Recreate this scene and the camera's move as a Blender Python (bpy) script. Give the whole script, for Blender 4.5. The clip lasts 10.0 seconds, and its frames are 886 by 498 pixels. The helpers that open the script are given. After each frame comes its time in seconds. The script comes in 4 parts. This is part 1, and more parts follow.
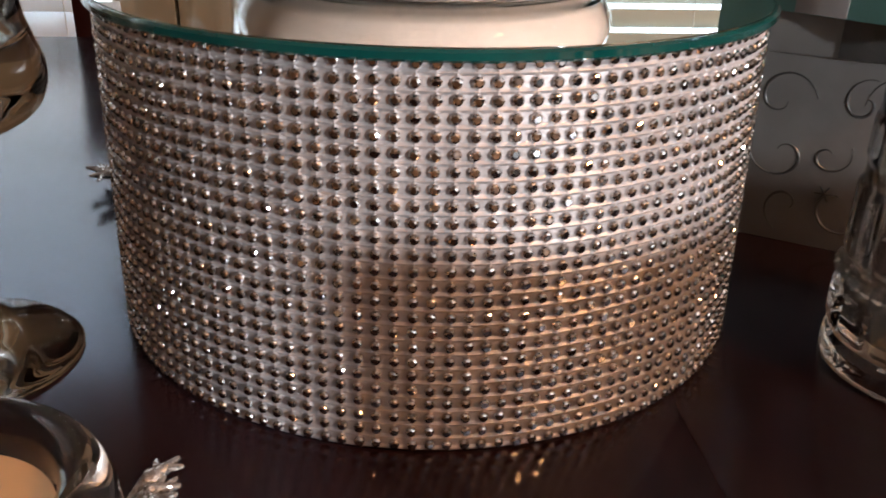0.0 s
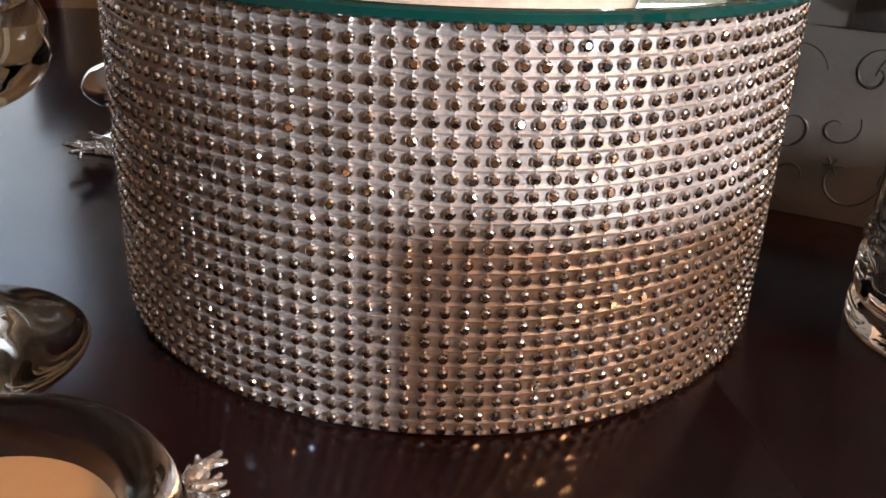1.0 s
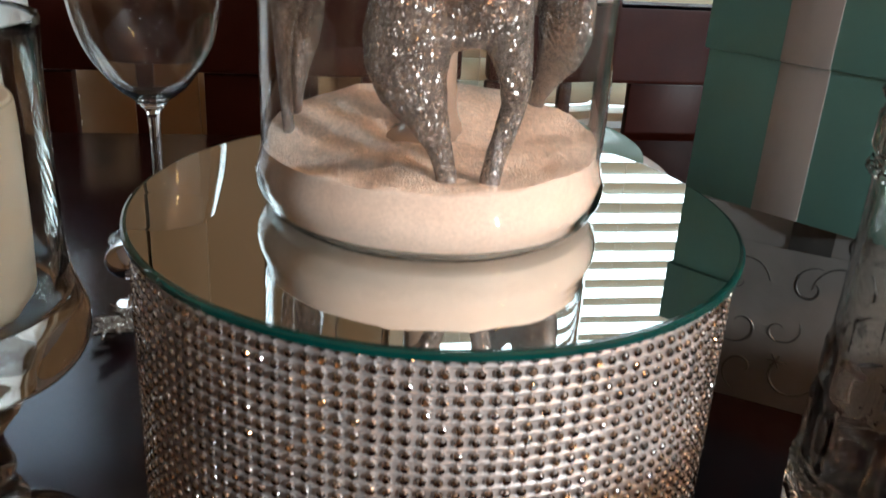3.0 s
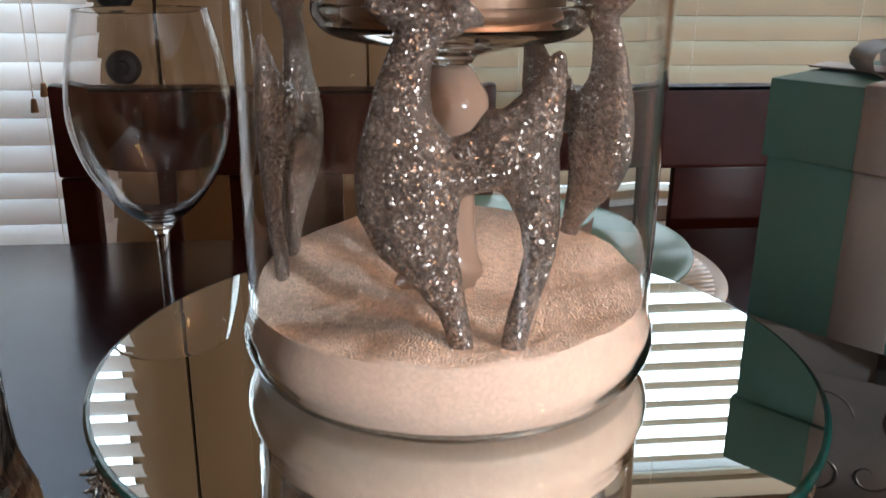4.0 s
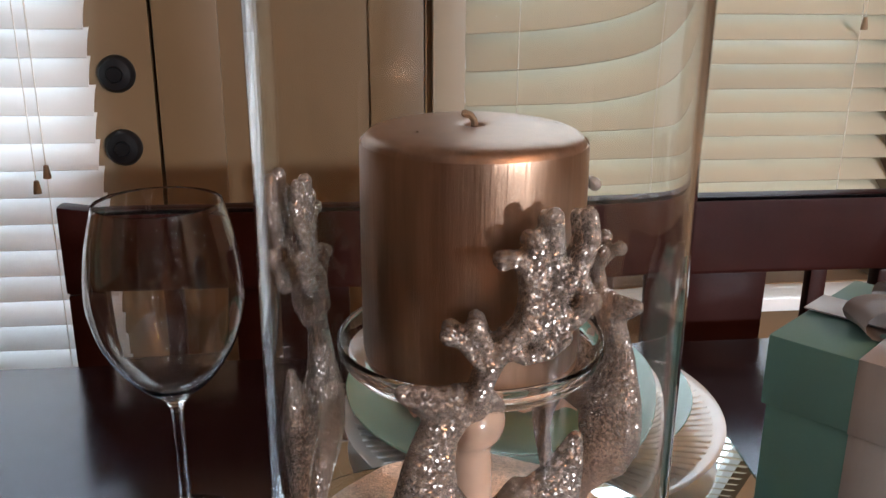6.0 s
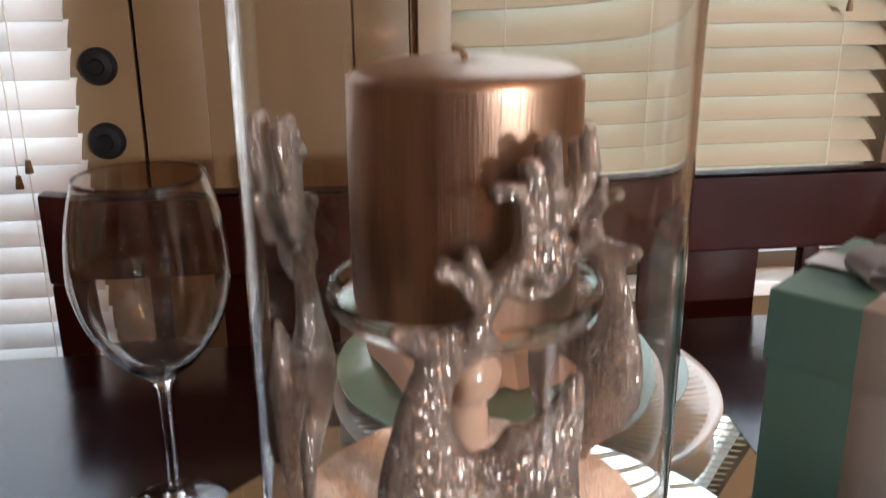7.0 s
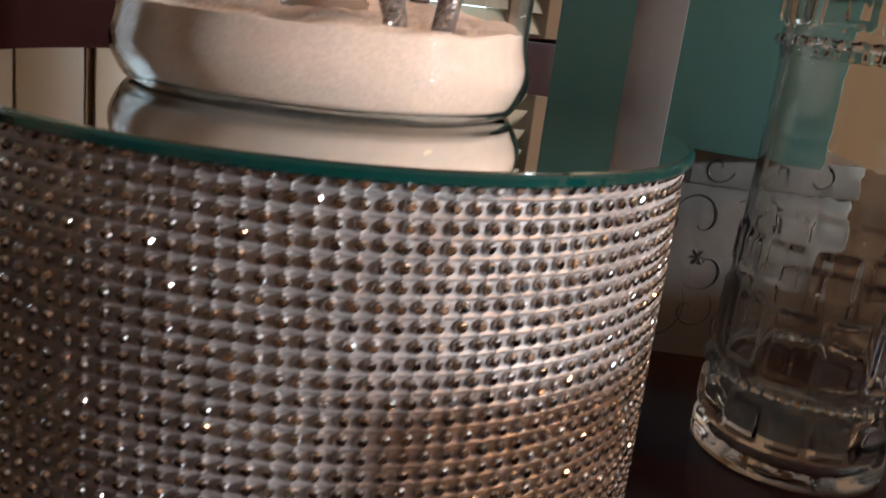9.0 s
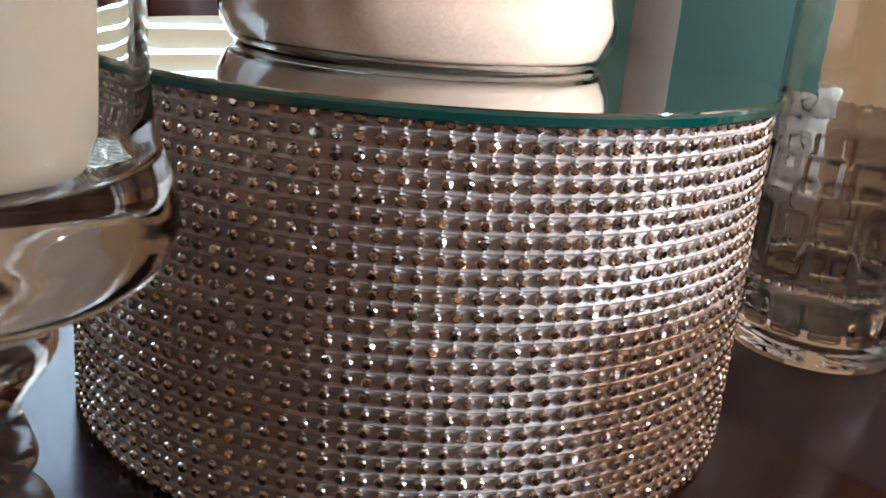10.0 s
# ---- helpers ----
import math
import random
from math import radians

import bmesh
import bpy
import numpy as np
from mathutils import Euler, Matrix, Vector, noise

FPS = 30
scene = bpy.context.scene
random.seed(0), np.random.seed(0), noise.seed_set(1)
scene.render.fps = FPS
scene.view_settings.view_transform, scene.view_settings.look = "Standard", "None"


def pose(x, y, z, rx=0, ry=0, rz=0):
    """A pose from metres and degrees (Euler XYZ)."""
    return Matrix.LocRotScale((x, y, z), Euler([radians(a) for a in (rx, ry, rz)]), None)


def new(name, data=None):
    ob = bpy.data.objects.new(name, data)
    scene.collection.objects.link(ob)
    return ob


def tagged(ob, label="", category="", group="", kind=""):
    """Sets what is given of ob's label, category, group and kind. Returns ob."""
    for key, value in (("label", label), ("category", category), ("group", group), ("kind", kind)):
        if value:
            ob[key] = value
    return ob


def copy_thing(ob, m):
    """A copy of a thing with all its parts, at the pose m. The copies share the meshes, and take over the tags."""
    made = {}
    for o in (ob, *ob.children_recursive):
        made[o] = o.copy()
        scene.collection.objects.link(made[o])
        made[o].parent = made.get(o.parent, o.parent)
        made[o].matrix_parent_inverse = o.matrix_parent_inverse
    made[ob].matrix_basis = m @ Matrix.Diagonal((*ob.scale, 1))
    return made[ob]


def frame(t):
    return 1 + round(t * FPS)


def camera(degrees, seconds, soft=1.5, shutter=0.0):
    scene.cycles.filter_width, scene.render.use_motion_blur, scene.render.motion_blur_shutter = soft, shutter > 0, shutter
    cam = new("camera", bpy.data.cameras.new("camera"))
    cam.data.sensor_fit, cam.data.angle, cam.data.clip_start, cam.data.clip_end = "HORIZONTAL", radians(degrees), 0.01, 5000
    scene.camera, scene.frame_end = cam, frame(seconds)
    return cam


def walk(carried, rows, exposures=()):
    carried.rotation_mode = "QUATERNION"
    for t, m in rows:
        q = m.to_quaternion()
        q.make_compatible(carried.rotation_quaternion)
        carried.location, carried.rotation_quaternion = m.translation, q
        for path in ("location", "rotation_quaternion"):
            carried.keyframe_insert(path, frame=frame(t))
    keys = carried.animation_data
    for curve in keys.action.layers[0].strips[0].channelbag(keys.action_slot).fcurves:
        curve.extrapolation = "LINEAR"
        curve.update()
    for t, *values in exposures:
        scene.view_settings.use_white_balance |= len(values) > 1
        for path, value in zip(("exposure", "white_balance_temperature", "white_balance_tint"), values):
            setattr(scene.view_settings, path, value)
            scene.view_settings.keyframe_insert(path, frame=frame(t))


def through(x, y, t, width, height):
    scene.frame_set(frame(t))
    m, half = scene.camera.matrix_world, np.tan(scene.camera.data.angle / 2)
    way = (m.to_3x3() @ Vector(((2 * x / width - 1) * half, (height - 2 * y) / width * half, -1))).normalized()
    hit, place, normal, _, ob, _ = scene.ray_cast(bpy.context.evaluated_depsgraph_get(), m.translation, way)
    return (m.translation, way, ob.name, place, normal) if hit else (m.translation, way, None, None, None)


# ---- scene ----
cam = camera(53.79, 10.0, shutter=0.42)
# seconds, place in metres, turn in degrees
PATH = [
    (0.0, 0.0040, -0.3626, 0.1790, 65.50, -1.40, 0.20),
    (0.5, -0.0164, -0.3527, 0.1703, 65.48, -1.53, -0.69),
    (1.0, -0.0290, -0.3488, 0.1715, 64.18, -2.37, -3.76),
    (1.5, -0.0457, -0.3535, 0.1834, 64.05, -2.55, -5.50),
    (2.0, -0.0348, -0.3584, 0.2075, 63.02, -3.30, -5.03),
    (2.5, -0.0294, -0.3790, 0.2379, 64.42, -4.20, -3.77),
    (2.7, -0.0285, -0.3763, 0.2515, 65.63, -4.02, -3.75),
    (3.8, -0.0131, -0.3091, 0.2748, 69.70, -0.56, -1.44),
    (4.0, -0.0119, -0.3012, 0.2755, 71.27, -0.55, -1.08),
    (4.5, -0.0144, -0.2920, 0.3021, 71.81, -0.63, -0.71),
    (5.0, -0.0174, -0.2859, 0.3319, 71.09, -0.16, -0.44),
    (5.5, -0.0209, -0.2832, 0.3660, 72.01, -0.81, -0.83),
    (5.7, -0.0212, -0.2842, 0.3766, 72.23, -0.72, -1.09),
    (6.8, -0.0230, -0.2817, 0.3869, 72.14, 0.19, -2.54),
    (7.0, -0.0226, -0.2784, 0.3615, 72.18, 0.39, -2.62),
    (7.5, -0.0197, -0.2818, 0.2965, 72.55, 0.56, -4.71),
    (8.0, -0.0169, -0.2989, 0.2493, 73.42, -1.84, -9.10),
    (8.5, -0.0529, -0.3189, 0.2024, 75.92, -5.48, -16.52),
    (9.0, -0.1024, -0.3137, 0.1700, 74.13, -6.99, -24.40),
    (9.5, -0.1609, -0.3104, 0.1566, 74.79, -7.28, -28.86),
    (10.0, -0.1972, -0.2825, 0.1657, 71.65, -4.76, -35.44),
]
walk(cam, [(t, pose(x, y, z, rx, ry, rz)) for t, x, y, z, rx, ry, rz in PATH],
     exposures=[(0.0, -0.45, 6500, 10), (0.7, -0.3, 6650, 10), (1.5, -0.25, 6600, 8), (2.5, -0.47, 6450, 2), (4.0, -0.83, 6450, 8),
                (5.0, -0.8, 6450, 10), (5.5, -0.65, 6500, 10), (7.0, -0.38, 6850, 12), (7.5, -0.5, 7200, 12), (8.0, -0.97, 6700, 8),
                (8.5, -0.72, 6450, 4), (9.0, -0.77, 6400, 7), (9.5, -0.16, 6400, 7), (10.0, 0.12, 6200, 6)])

# ---- light ----
ROOM = pose(0, 0, 0, 0, 0, 5)          # the room and the table stand five degrees round from the riser
world = bpy.data.worlds.new("world")
scene.world = world
world.use_nodes = True
wn = world.node_tree
sky = wn.nodes.new("ShaderNodeTexSky")
sky.sky_type, sky.sun_disc, sky.sun_elevation, sky.sun_rotation = "NISHITA", False, radians(38), radians(150)
wn.nodes["Background"].inputs[1].default_value = 0.12
wn.links.new(sky.outputs[0], wn.nodes["Background"].inputs[0])


def window_light(name, x, y, z, w, h, turn, power, colour):
    """Daylight that enters by one opening; it shines along the opening's inward direction."""
    data = bpy.data.lights.new(name, "AREA")
    data.shape, data.size, data.size_y, data.energy, data.color = "RECTANGLE", w, h, power, colour
    ob = new(name, data)
    ob.matrix_world = ROOM @ pose(x, y, z, 90, 0, turn)
    return ob


window_light("front_window_daylight", 3.08, -4.46, 0.92, 0.22, 0.18, 0, 480, (0.86, 0.93, 1.0))
window_light("door_daylight", -0.82, 1.48, 0.3, 0.75, 1.7, 180, 4.0, (0.76, 0.86, 1.0))
window_light("window_daylight", 0.6, 1.48, 0.45, 0.9, 1.4, 180, 1.25, (1.0, 0.95, 0.90))

# Lamp out of view, added to warm the light in the shaded parts.
LAMP_X, LAMP_Y, LAMP_Z = 1.42, -1.42, 1.42
for dx, dz in ((-0.07, 0.0), (0.07, 0.05)):
    bulb_data = bpy.data.lights.new("pendant_bulb", "POINT")
    bulb_data.energy, bulb_data.color, bulb_data.shadow_soft_size = 57, (1.0, 0.46, 0.165), 0.05
    new("pendant_bulb", bulb_data).matrix_world = ROOM @ pose(LAMP_X + dx, LAMP_Y, LAMP_Z + dz - 0.035)

# ---- materials ----


def tree(name):
    m = bpy.data.materials.new(name)
    m.use_nodes = True
    nt = m.node_tree
    return m, nt, nt.nodes, nt.links, nt.nodes["Principled BSDF"]


def rgb(c):
    return (c[0], c[1], c[2], 1)


def surface(name, colour, rough=0.5, metal=0.0, vary=0.15, scale=40.0, bump=0.0, bump_scale=300.0, stretch=(1, 1, 1), spec=0.5, coat=0.0, island=0.0, fleck=0.0):
    """A painted, woven or plain surface: two scales of colour change, a fine relief and uneven gloss."""
    m, nt, n, l, p = tree(name)
    tc = n.new("ShaderNodeTexCoord")
    mp = n.new("ShaderNodeMapping")
    mp.inputs["Scale"].default_value = stretch
    l.new(tc.outputs["Object"], mp.inputs[0])
    big = n.new("ShaderNodeTexNoise")
    big.inputs["Scale"].default_value, big.inputs["Detail"].default_value = scale, 6
    fine = n.new("ShaderNodeTexNoise")
    fine.inputs["Scale"].default_value, fine.inputs["Detail"].default_value = bump_scale, 4
    for t in (big, fine):
        l.new(mp.outputs[0], t.inputs["Vector"])
    add = n.new("ShaderNodeMath")
    add.operation = "MULTIPLY_ADD"
    add.inputs[1].default_value = 0.4 + fleck
    l.new(fine.outputs[0], add.inputs[0])
    l.new(big.outputs[0], add.inputs[2])
    ramp = n.new("ShaderNodeMapRange")
    ramp.inputs[1].default_value, ramp.inputs[2].default_value = 0.35, 1.05
    ramp.inputs[3].default_value, ramp.inputs[4].default_value = 1 - vary, 1 + vary
    l.new(add.outputs[0], ramp.inputs[0])
    mul = n.new("ShaderNodeVectorMath")
    mul.operation = "SCALE"
    mul.inputs[0].default_value = colour
    last = ramp.outputs[0]
    if island:
        geo = n.new("ShaderNodeNewGeometry")
        info = n.new("ShaderNodeObjectInfo")
        both = n.new("ShaderNodeMath")
        both.operation = "ADD"
        l.new(geo.outputs["Random Per Island"], both.inputs[0])
        l.new(info.outputs["Random"], both.inputs[1])
        fr = n.new("ShaderNodeMath")
        fr.operation = "FRACT"
        l.new(both.outputs[0], fr.inputs[0])
        mr = n.new("ShaderNodeMapRange")
        mr.inputs[3].default_value, mr.inputs[4].default_value = 1 - island, 1 + island
        l.new(fr.outputs[0], mr.inputs[0])
        mm = n.new("ShaderNodeMath")
        mm.operation = "MULTIPLY"
        l.new(mr.outputs[0], mm.inputs[0])
        l.new(last, mm.inputs[1])
        last = mm.outputs[0]
    l.new(last, mul.inputs["Scale"])
    l.new(mul.outputs[0], p.inputs["Base Color"])
    rr = n.new("ShaderNodeMapRange")
    rr.inputs[3].default_value, rr.inputs[4].default_value = rough * 0.8, min(1, rough * 1.2)
    l.new(big.outputs[0], rr.inputs[0])
    l.new(rr.outputs[0], p.inputs["Roughness"])
    p.inputs["Metallic"].default_value = metal
    p.inputs["Specular IOR Level"].default_value = spec
    p.inputs["Coat Weight"].default_value = coat
    p.inputs["Coat Roughness"].default_value = 0.08
    if bump:
        b = n.new("ShaderNodeBump")
        b.inputs["Strength"].default_value, b.inputs["Distance"].default_value = bump, 0.001
        l.new(fine.outputs[0], b.inputs["Height"])
        l.new(b.outputs[0], p.inputs["Normal"])
    return m


def glass(name, colour=(1, 1, 1), rough=0.0, ior=1.48, wave=0.0, wave_scale=120.0):
    m, nt, n, l, p = tree(name)
    p.inputs["Base Color"].default_value = rgb(colour)
    p.inputs["Roughness"].default_value = rough
    p.inputs["IOR"].default_value = ior
    p.inputs["Transmission Weight"].default_value = 1.0
    if wave:
        t = n.new("ShaderNodeTexNoise")
        t.inputs["Scale"].default_value = wave_scale
        tc = n.new("ShaderNodeTexCoord")
        l.new(tc.outputs["Object"], t.inputs["Vector"])
        b = n.new("ShaderNodeBump")
        b.inputs["Strength"].default_value, b.inputs["Distance"].default_value = wave, 0.002
        l.new(t.outputs[0], b.inputs["Height"])
        l.new(b.outputs[0], p.inputs["Normal"])
    return m


def glitter(name, colour, cell=1100.0, spread=0.9, rough=0.22, dark=0.55):
    """Loose glitter: each small flake lies at its own angle."""
    m, nt, n, l, p = tree(name)
    tc = n.new("ShaderNodeTexCoord")
    v = n.new("ShaderNodeTexVoronoi")
    v.inputs["Scale"].default_value = cell
    l.new(tc.outputs["Object"], v.inputs["Vector"])
    sub = n.new("ShaderNodeVectorMath")
    sub.operation = "SUBTRACT"
    sub.inputs[1].default_value = (0.5, 0.5, 0.5)
    l.new(v.outputs["Color"], sub.inputs[0])
    sc = n.new("ShaderNodeVectorMath")
    sc.operation = "SCALE"
    sc.inputs["Scale"].default_value = spread
    l.new(sub.outputs[0], sc.inputs[0])
    geo = n.new("ShaderNodeNewGeometry")
    ad = n.new("ShaderNodeVectorMath")
    l.new(geo.outputs["Normal"], ad.inputs[0])
    l.new(sc.outputs[0], ad.inputs[1])
    no = n.new("ShaderNodeVectorMath")
    no.operation = "NORMALIZE"
    l.new(ad.outputs[0], no.inputs[0])
    l.new(no.outputs[0], p.inputs["Normal"])
    big = n.new("ShaderNodeTexNoise")
    big.inputs["Scale"].default_value = 90
    l.new(tc.outputs["Object"], big.inputs["Vector"])
    sep = n.new("ShaderNodeSeparateColor")
    l.new(v.outputs["Color"], sep.inputs[0])
    mix = n.new("ShaderNodeMath")
    mix.operation = "MULTIPLY_ADD"
    mix.inputs[1].default_value, mix.inputs[2].default_value = 0.7, dark
    l.new(sep.outputs[1], mix.inputs[0])
    mu = n.new("ShaderNodeMath")
    mu.operation = "MULTIPLY"
    l.new(mix.outputs[0], mu.inputs[0])
    br = n.new("ShaderNodeMapRange")
    br.inputs[3].default_value, br.inputs[4].default_value = 0.7, 1.2
    l.new(big.outputs[0], br.inputs[0])
    l.new(br.outputs[0], mu.inputs[1])
    mul = n.new("ShaderNodeVectorMath")
    mul.operation = "SCALE"
    mul.inputs[0].default_value = colour
    l.new(mu.outputs[0], mul.inputs["Scale"])
    l.new(mul.outputs[0], p.inputs["Base Color"])
    p.inputs["Metallic"].default_value, p.inputs["Roughness"].default_value = 0.75, rough
    return m


def grains(name, colour, scale, relief, low=0.82, high=1.14):
    """Coarse loose grains, each with its own tint and a rounded top."""
    m, nt, n, l, p = tree(name)
    tc = n.new("ShaderNodeTexCoord")
    v = n.new("ShaderNodeTexVoronoi")
    v.inputs["Scale"].default_value = scale
    big = n.new("ShaderNodeTexNoise")
    big.inputs["Scale"].default_value = 70
    for t in (v, big):
        l.new(tc.outputs["Object"], t.inputs["Vector"])
    sep = n.new("ShaderNodeSeparateColor")
    l.new(v.outputs["Color"], sep.inputs[0])
    one = n.new("ShaderNodeMapRange")
    one.inputs[3].default_value, one.inputs[4].default_value = low, high
    l.new(sep.outputs[0], one.inputs[0])
    two = n.new("ShaderNodeMapRange")
    two.inputs[3].default_value, two.inputs[4].default_value = 0.92, 1.08
    l.new(big.outputs[0], two.inputs[0])
    mu = n.new("ShaderNodeMath")
    mu.operation = "MULTIPLY"
    l.new(one.outputs[0], mu.inputs[0])
    l.new(two.outputs[0], mu.inputs[1])
    mul = n.new("ShaderNodeVectorMath")
    mul.operation = "SCALE"
    mul.inputs[0].default_value = colour
    l.new(mu.outputs[0], mul.inputs["Scale"])
    l.new(mul.outputs[0], p.inputs["Base Color"])
    p.inputs["Roughness"].default_value = 0.8
    b = n.new("ShaderNodeBump")
    b.invert = True
    b.inputs["Strength"].default_value, b.inputs["Distance"].default_value = relief, 0.0013
    l.new(v.outputs["Distance"], b.inputs["Height"])
    l.new(b.outputs[0], p.inputs["Normal"])
    return m


def blind_material(name, colour, through):
    m, nt, n, l, p = tree(name)
    p.inputs["Base Color"].default_value = rgb(colour)
    p.inputs["Roughness"].default_value = 0.45
    tr = n.new("ShaderNodeBsdfTranslucent")
    info = n.new("ShaderNodeObjectInfo")
    tc = n.new("ShaderNodeTexCoord")
    no = n.new("ShaderNodeTexNoise")
    no.inputs["Scale"].default_value = 6
    l.new(tc.outputs["Object"], no.inputs["Vector"])
    ad = n.new("ShaderNodeMath")
    l.new(info.outputs["Random"], ad.inputs[0])
    l.new(no.outputs[0], ad.inputs[1])
    mr = n.new("ShaderNodeMapRange")
    mr.inputs[2].default_value = 2.0
    mr.inputs[3].default_value, mr.inputs[4].default_value = 0.82, 1.1
    l.new(ad.outputs[0], mr.inputs[0])
    mul = n.new("ShaderNodeVectorMath")
    mul.operation = "SCALE"
    mul.inputs[0].default_value = colour
    l.new(mr.outputs[0], mul.inputs["Scale"])
    l.new(mul.outputs[0], tr.inputs[0])
    l.new(mul.outputs[0], p.inputs["Base Color"])
    mix = n.new("ShaderNodeMixShader")
    mix.inputs[0].default_value = through
    l.new(p.outputs[0], mix.inputs[1])
    l.new(tr.outputs[0], mix.inputs[2])
    l.new(mix.outputs[0], n["Material Output"].inputs[0])
    return m


def glow(name, colour, strength):
    m, nt, n, l, p = tree(name)
    p.inputs["Base Color"].default_value = (0, 0, 0, 1)
    p.inputs["Emission Color"].default_value = rgb(colour)
    p.inputs["Emission Strength"].default_value = strength
    return m


M_WALL = surface("wall_paint", (0.155, 0.092, 0.045), 0.75, vary=0.06, scale=5, bump=0.15, bump_scale=250)
M_CEIL = surface("ceiling_paint", (0.44, 0.42, 0.415), 0.85, vary=0.05, scale=4, bump=0.2, bump_scale=150)
# Unseen front wall, kept paler than the others to bounce light onto the riser.
M_FRONT = surface("front_bounce_paint", (0.33, 0.275, 0.235), 0.8, vary=0.06, scale=5, bump=0.15, bump_scale=250)
# Cream casing and door: their backlit shade is put into these darker colours.
M_TRIM = surface("backlit_trim_paint", (0.33, 0.27, 0.20), 0.45, vary=0.05, scale=8, bump=0.05)
M_DOOR = surface("backlit_door_paint", (0.150, 0.094, 0.047), 0.45, vary=0.05, scale=7, bump=0.06)
M_FLOOR = surface("oak_floor", (0.22, 0.125, 0.068), 0.35, vary=0.3, scale=6, stretch=(1, 12, 1), bump=0.1, island=0.2)
M_TABLE = surface("espresso_wood", (0.016, 0.0055, 0.006), 0.17, vary=0.35, scale=9, stretch=(14, 1, 1), bump=0.02, bump_scale=120, spec=0.56)
# The blue of the reflected sky is partly put into this specular tint.
M_TABLE.node_tree.nodes["Principled BSDF"].inputs["Specular Tint"].default_value = (0.64, 0.75, 1.0, 1)
M_CHAIR = surface("dark_cherry_wood", (0.024, 0.0065, 0.0055), 0.33, vary=0.35, scale=14, stretch=(1, 10, 1), bump=0.03, spec=0.07)
M_BLIND_W = blind_material("white_slat", (0.82, 0.815, 0.81), 0.40)
M_BLIND_C = blind_material("cream_slat", (0.50, 0.455, 0.355), 0.22)
M_OUT = glow("bright_daylight", (0.71, 0.87, 1.0), 8.2)
M_BULB = glow("warm_bulb", (1.0, 0.62, 0.30), 8)
M_GLASS = glass("clear_glass")
M_DISH = glass("dish_glass", (1.0, 0.975, 0.95), ior=1.22)
M_HURR = glass("hurricane_glass", (0.99, 1.0, 0.995), ior=1.37)
M_BOTTLE = glass("pressed_glass", (0.97, 0.985, 0.96), ior=1.42, wave=0.08, wave_scale=110)
M_SMOKE = glass("smoky_glass", (0.97, 0.96, 0.93), ior=1.30, wave=0.1, wave_scale=60)
M_CLEAR = glass("soda_glass", (0.91, 0.915, 0.875), ior=1.27, wave=0.04, wave_scale=50)
M_MILK = surface("milky_glass", (0.28, 0.195, 0.15), 0.16, vary=0.05, scale=30, spec=0.6, coat=0.6)
M_BLACK = surface("black_bronze", (0.010, 0.010, 0.012), 0.35, metal=0.4, vary=0.2)
M_CORD = surface("cord", (0.74, 0.70, 0.64), 0.8)
M_TASSEL = surface("tassel_wood", (0.22, 0.14, 0.08), 0.6)
M_BACKING = surface("silvered_plastic", (0.58, 0.53, 0.52), 0.44, metal=0.5, vary=0.18, scale=60, bump=0.25, bump_scale=900)
M_STONE = surface("rhinestone", (0.67, 0.63, 0.61), 0.09, metal=1.0, vary=0.05, island=0.25)
M_EDGE = surface("green_glass_edge", (0.002, 0.060, 0.055), 0.08, vary=0.3, scale=30, spec=0.6, coat=0.5)
M_MIRROR = surface("silver_mirror", (0.84, 0.88, 0.87), 0.012, metal=1.0, vary=0.01, scale=5)
# One sand: top coloured lighter, pressed side darker, to even out the light.
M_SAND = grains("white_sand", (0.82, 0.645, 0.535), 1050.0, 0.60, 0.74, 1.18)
M_PRESSED_DIM = grains("pressed_sand_dimmed", (0.63, 0.48, 0.395), 1100.0, 0.06, 0.90, 1.07)
M_GLITTER = glitter("champagne_glitter", (0.44, 0.375, 0.345), cell=1400, spread=1.2, rough=0.19, dark=0.45)
M_SILVERG = glitter("silver_glitter", (0.62, 0.58, 0.54), cell=900, spread=0.7)
M_CANDLE = surface("rose_gold_wax", (0.42, 0.275, 0.20), 0.30, metal=1.0, vary=0.26, scale=150, stretch=(1, 1, 0.05), bump=0.16, bump_scale=1000)
M_WICK = surface("wick", (0.12, 0.07, 0.04), 0.9, vary=0.3)
M_WAX = surface("ivory_wax", (0.86, 0.78, 0.67), 0.4, vary=0.04, scale=25, bump=0.03)
M_PEACH = surface("peach_wax", (0.85, 0.60, 0.35), 0.38, vary=0.05, scale=40, bump=0.03)
M_TURQ = surface("turquoise_card", (0.102, 0.240, 0.218), 0.55, vary=0.06, scale=30, bump=0.06, bump_scale=700)
M_RIBBON = surface("white_satin", (0.33, 0.295, 0.28), 0.32, vary=0.06, scale=20, stretch=(1, 1, 0.1), bump=0.08, bump_scale=800)
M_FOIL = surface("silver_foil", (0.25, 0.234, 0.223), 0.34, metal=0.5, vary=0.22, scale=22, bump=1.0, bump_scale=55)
# Pressed scrolls are the same foil; their crease shade is put into this grey.
M_SCROLL = surface("dark_foil_line", (0.105, 0.098, 0.092), 0.35, metal=0.7, vary=0.2, scale=60, bump=0.3, bump_scale=200)
M_CHROME = surface("chrome", (0.82, 0.83, 0.85), 0.06, metal=1.0, vary=0.03)
M_PLATE = surface("sea_green_glaze", (0.16, 0.34, 0.30), 0.16, vary=0.12, scale=20, coat=0.3)
M_CHARGER = surface("white_glass_charger", (0.78, 0.82, 0.85), 0.15, vary=0.05, coat=0.4)
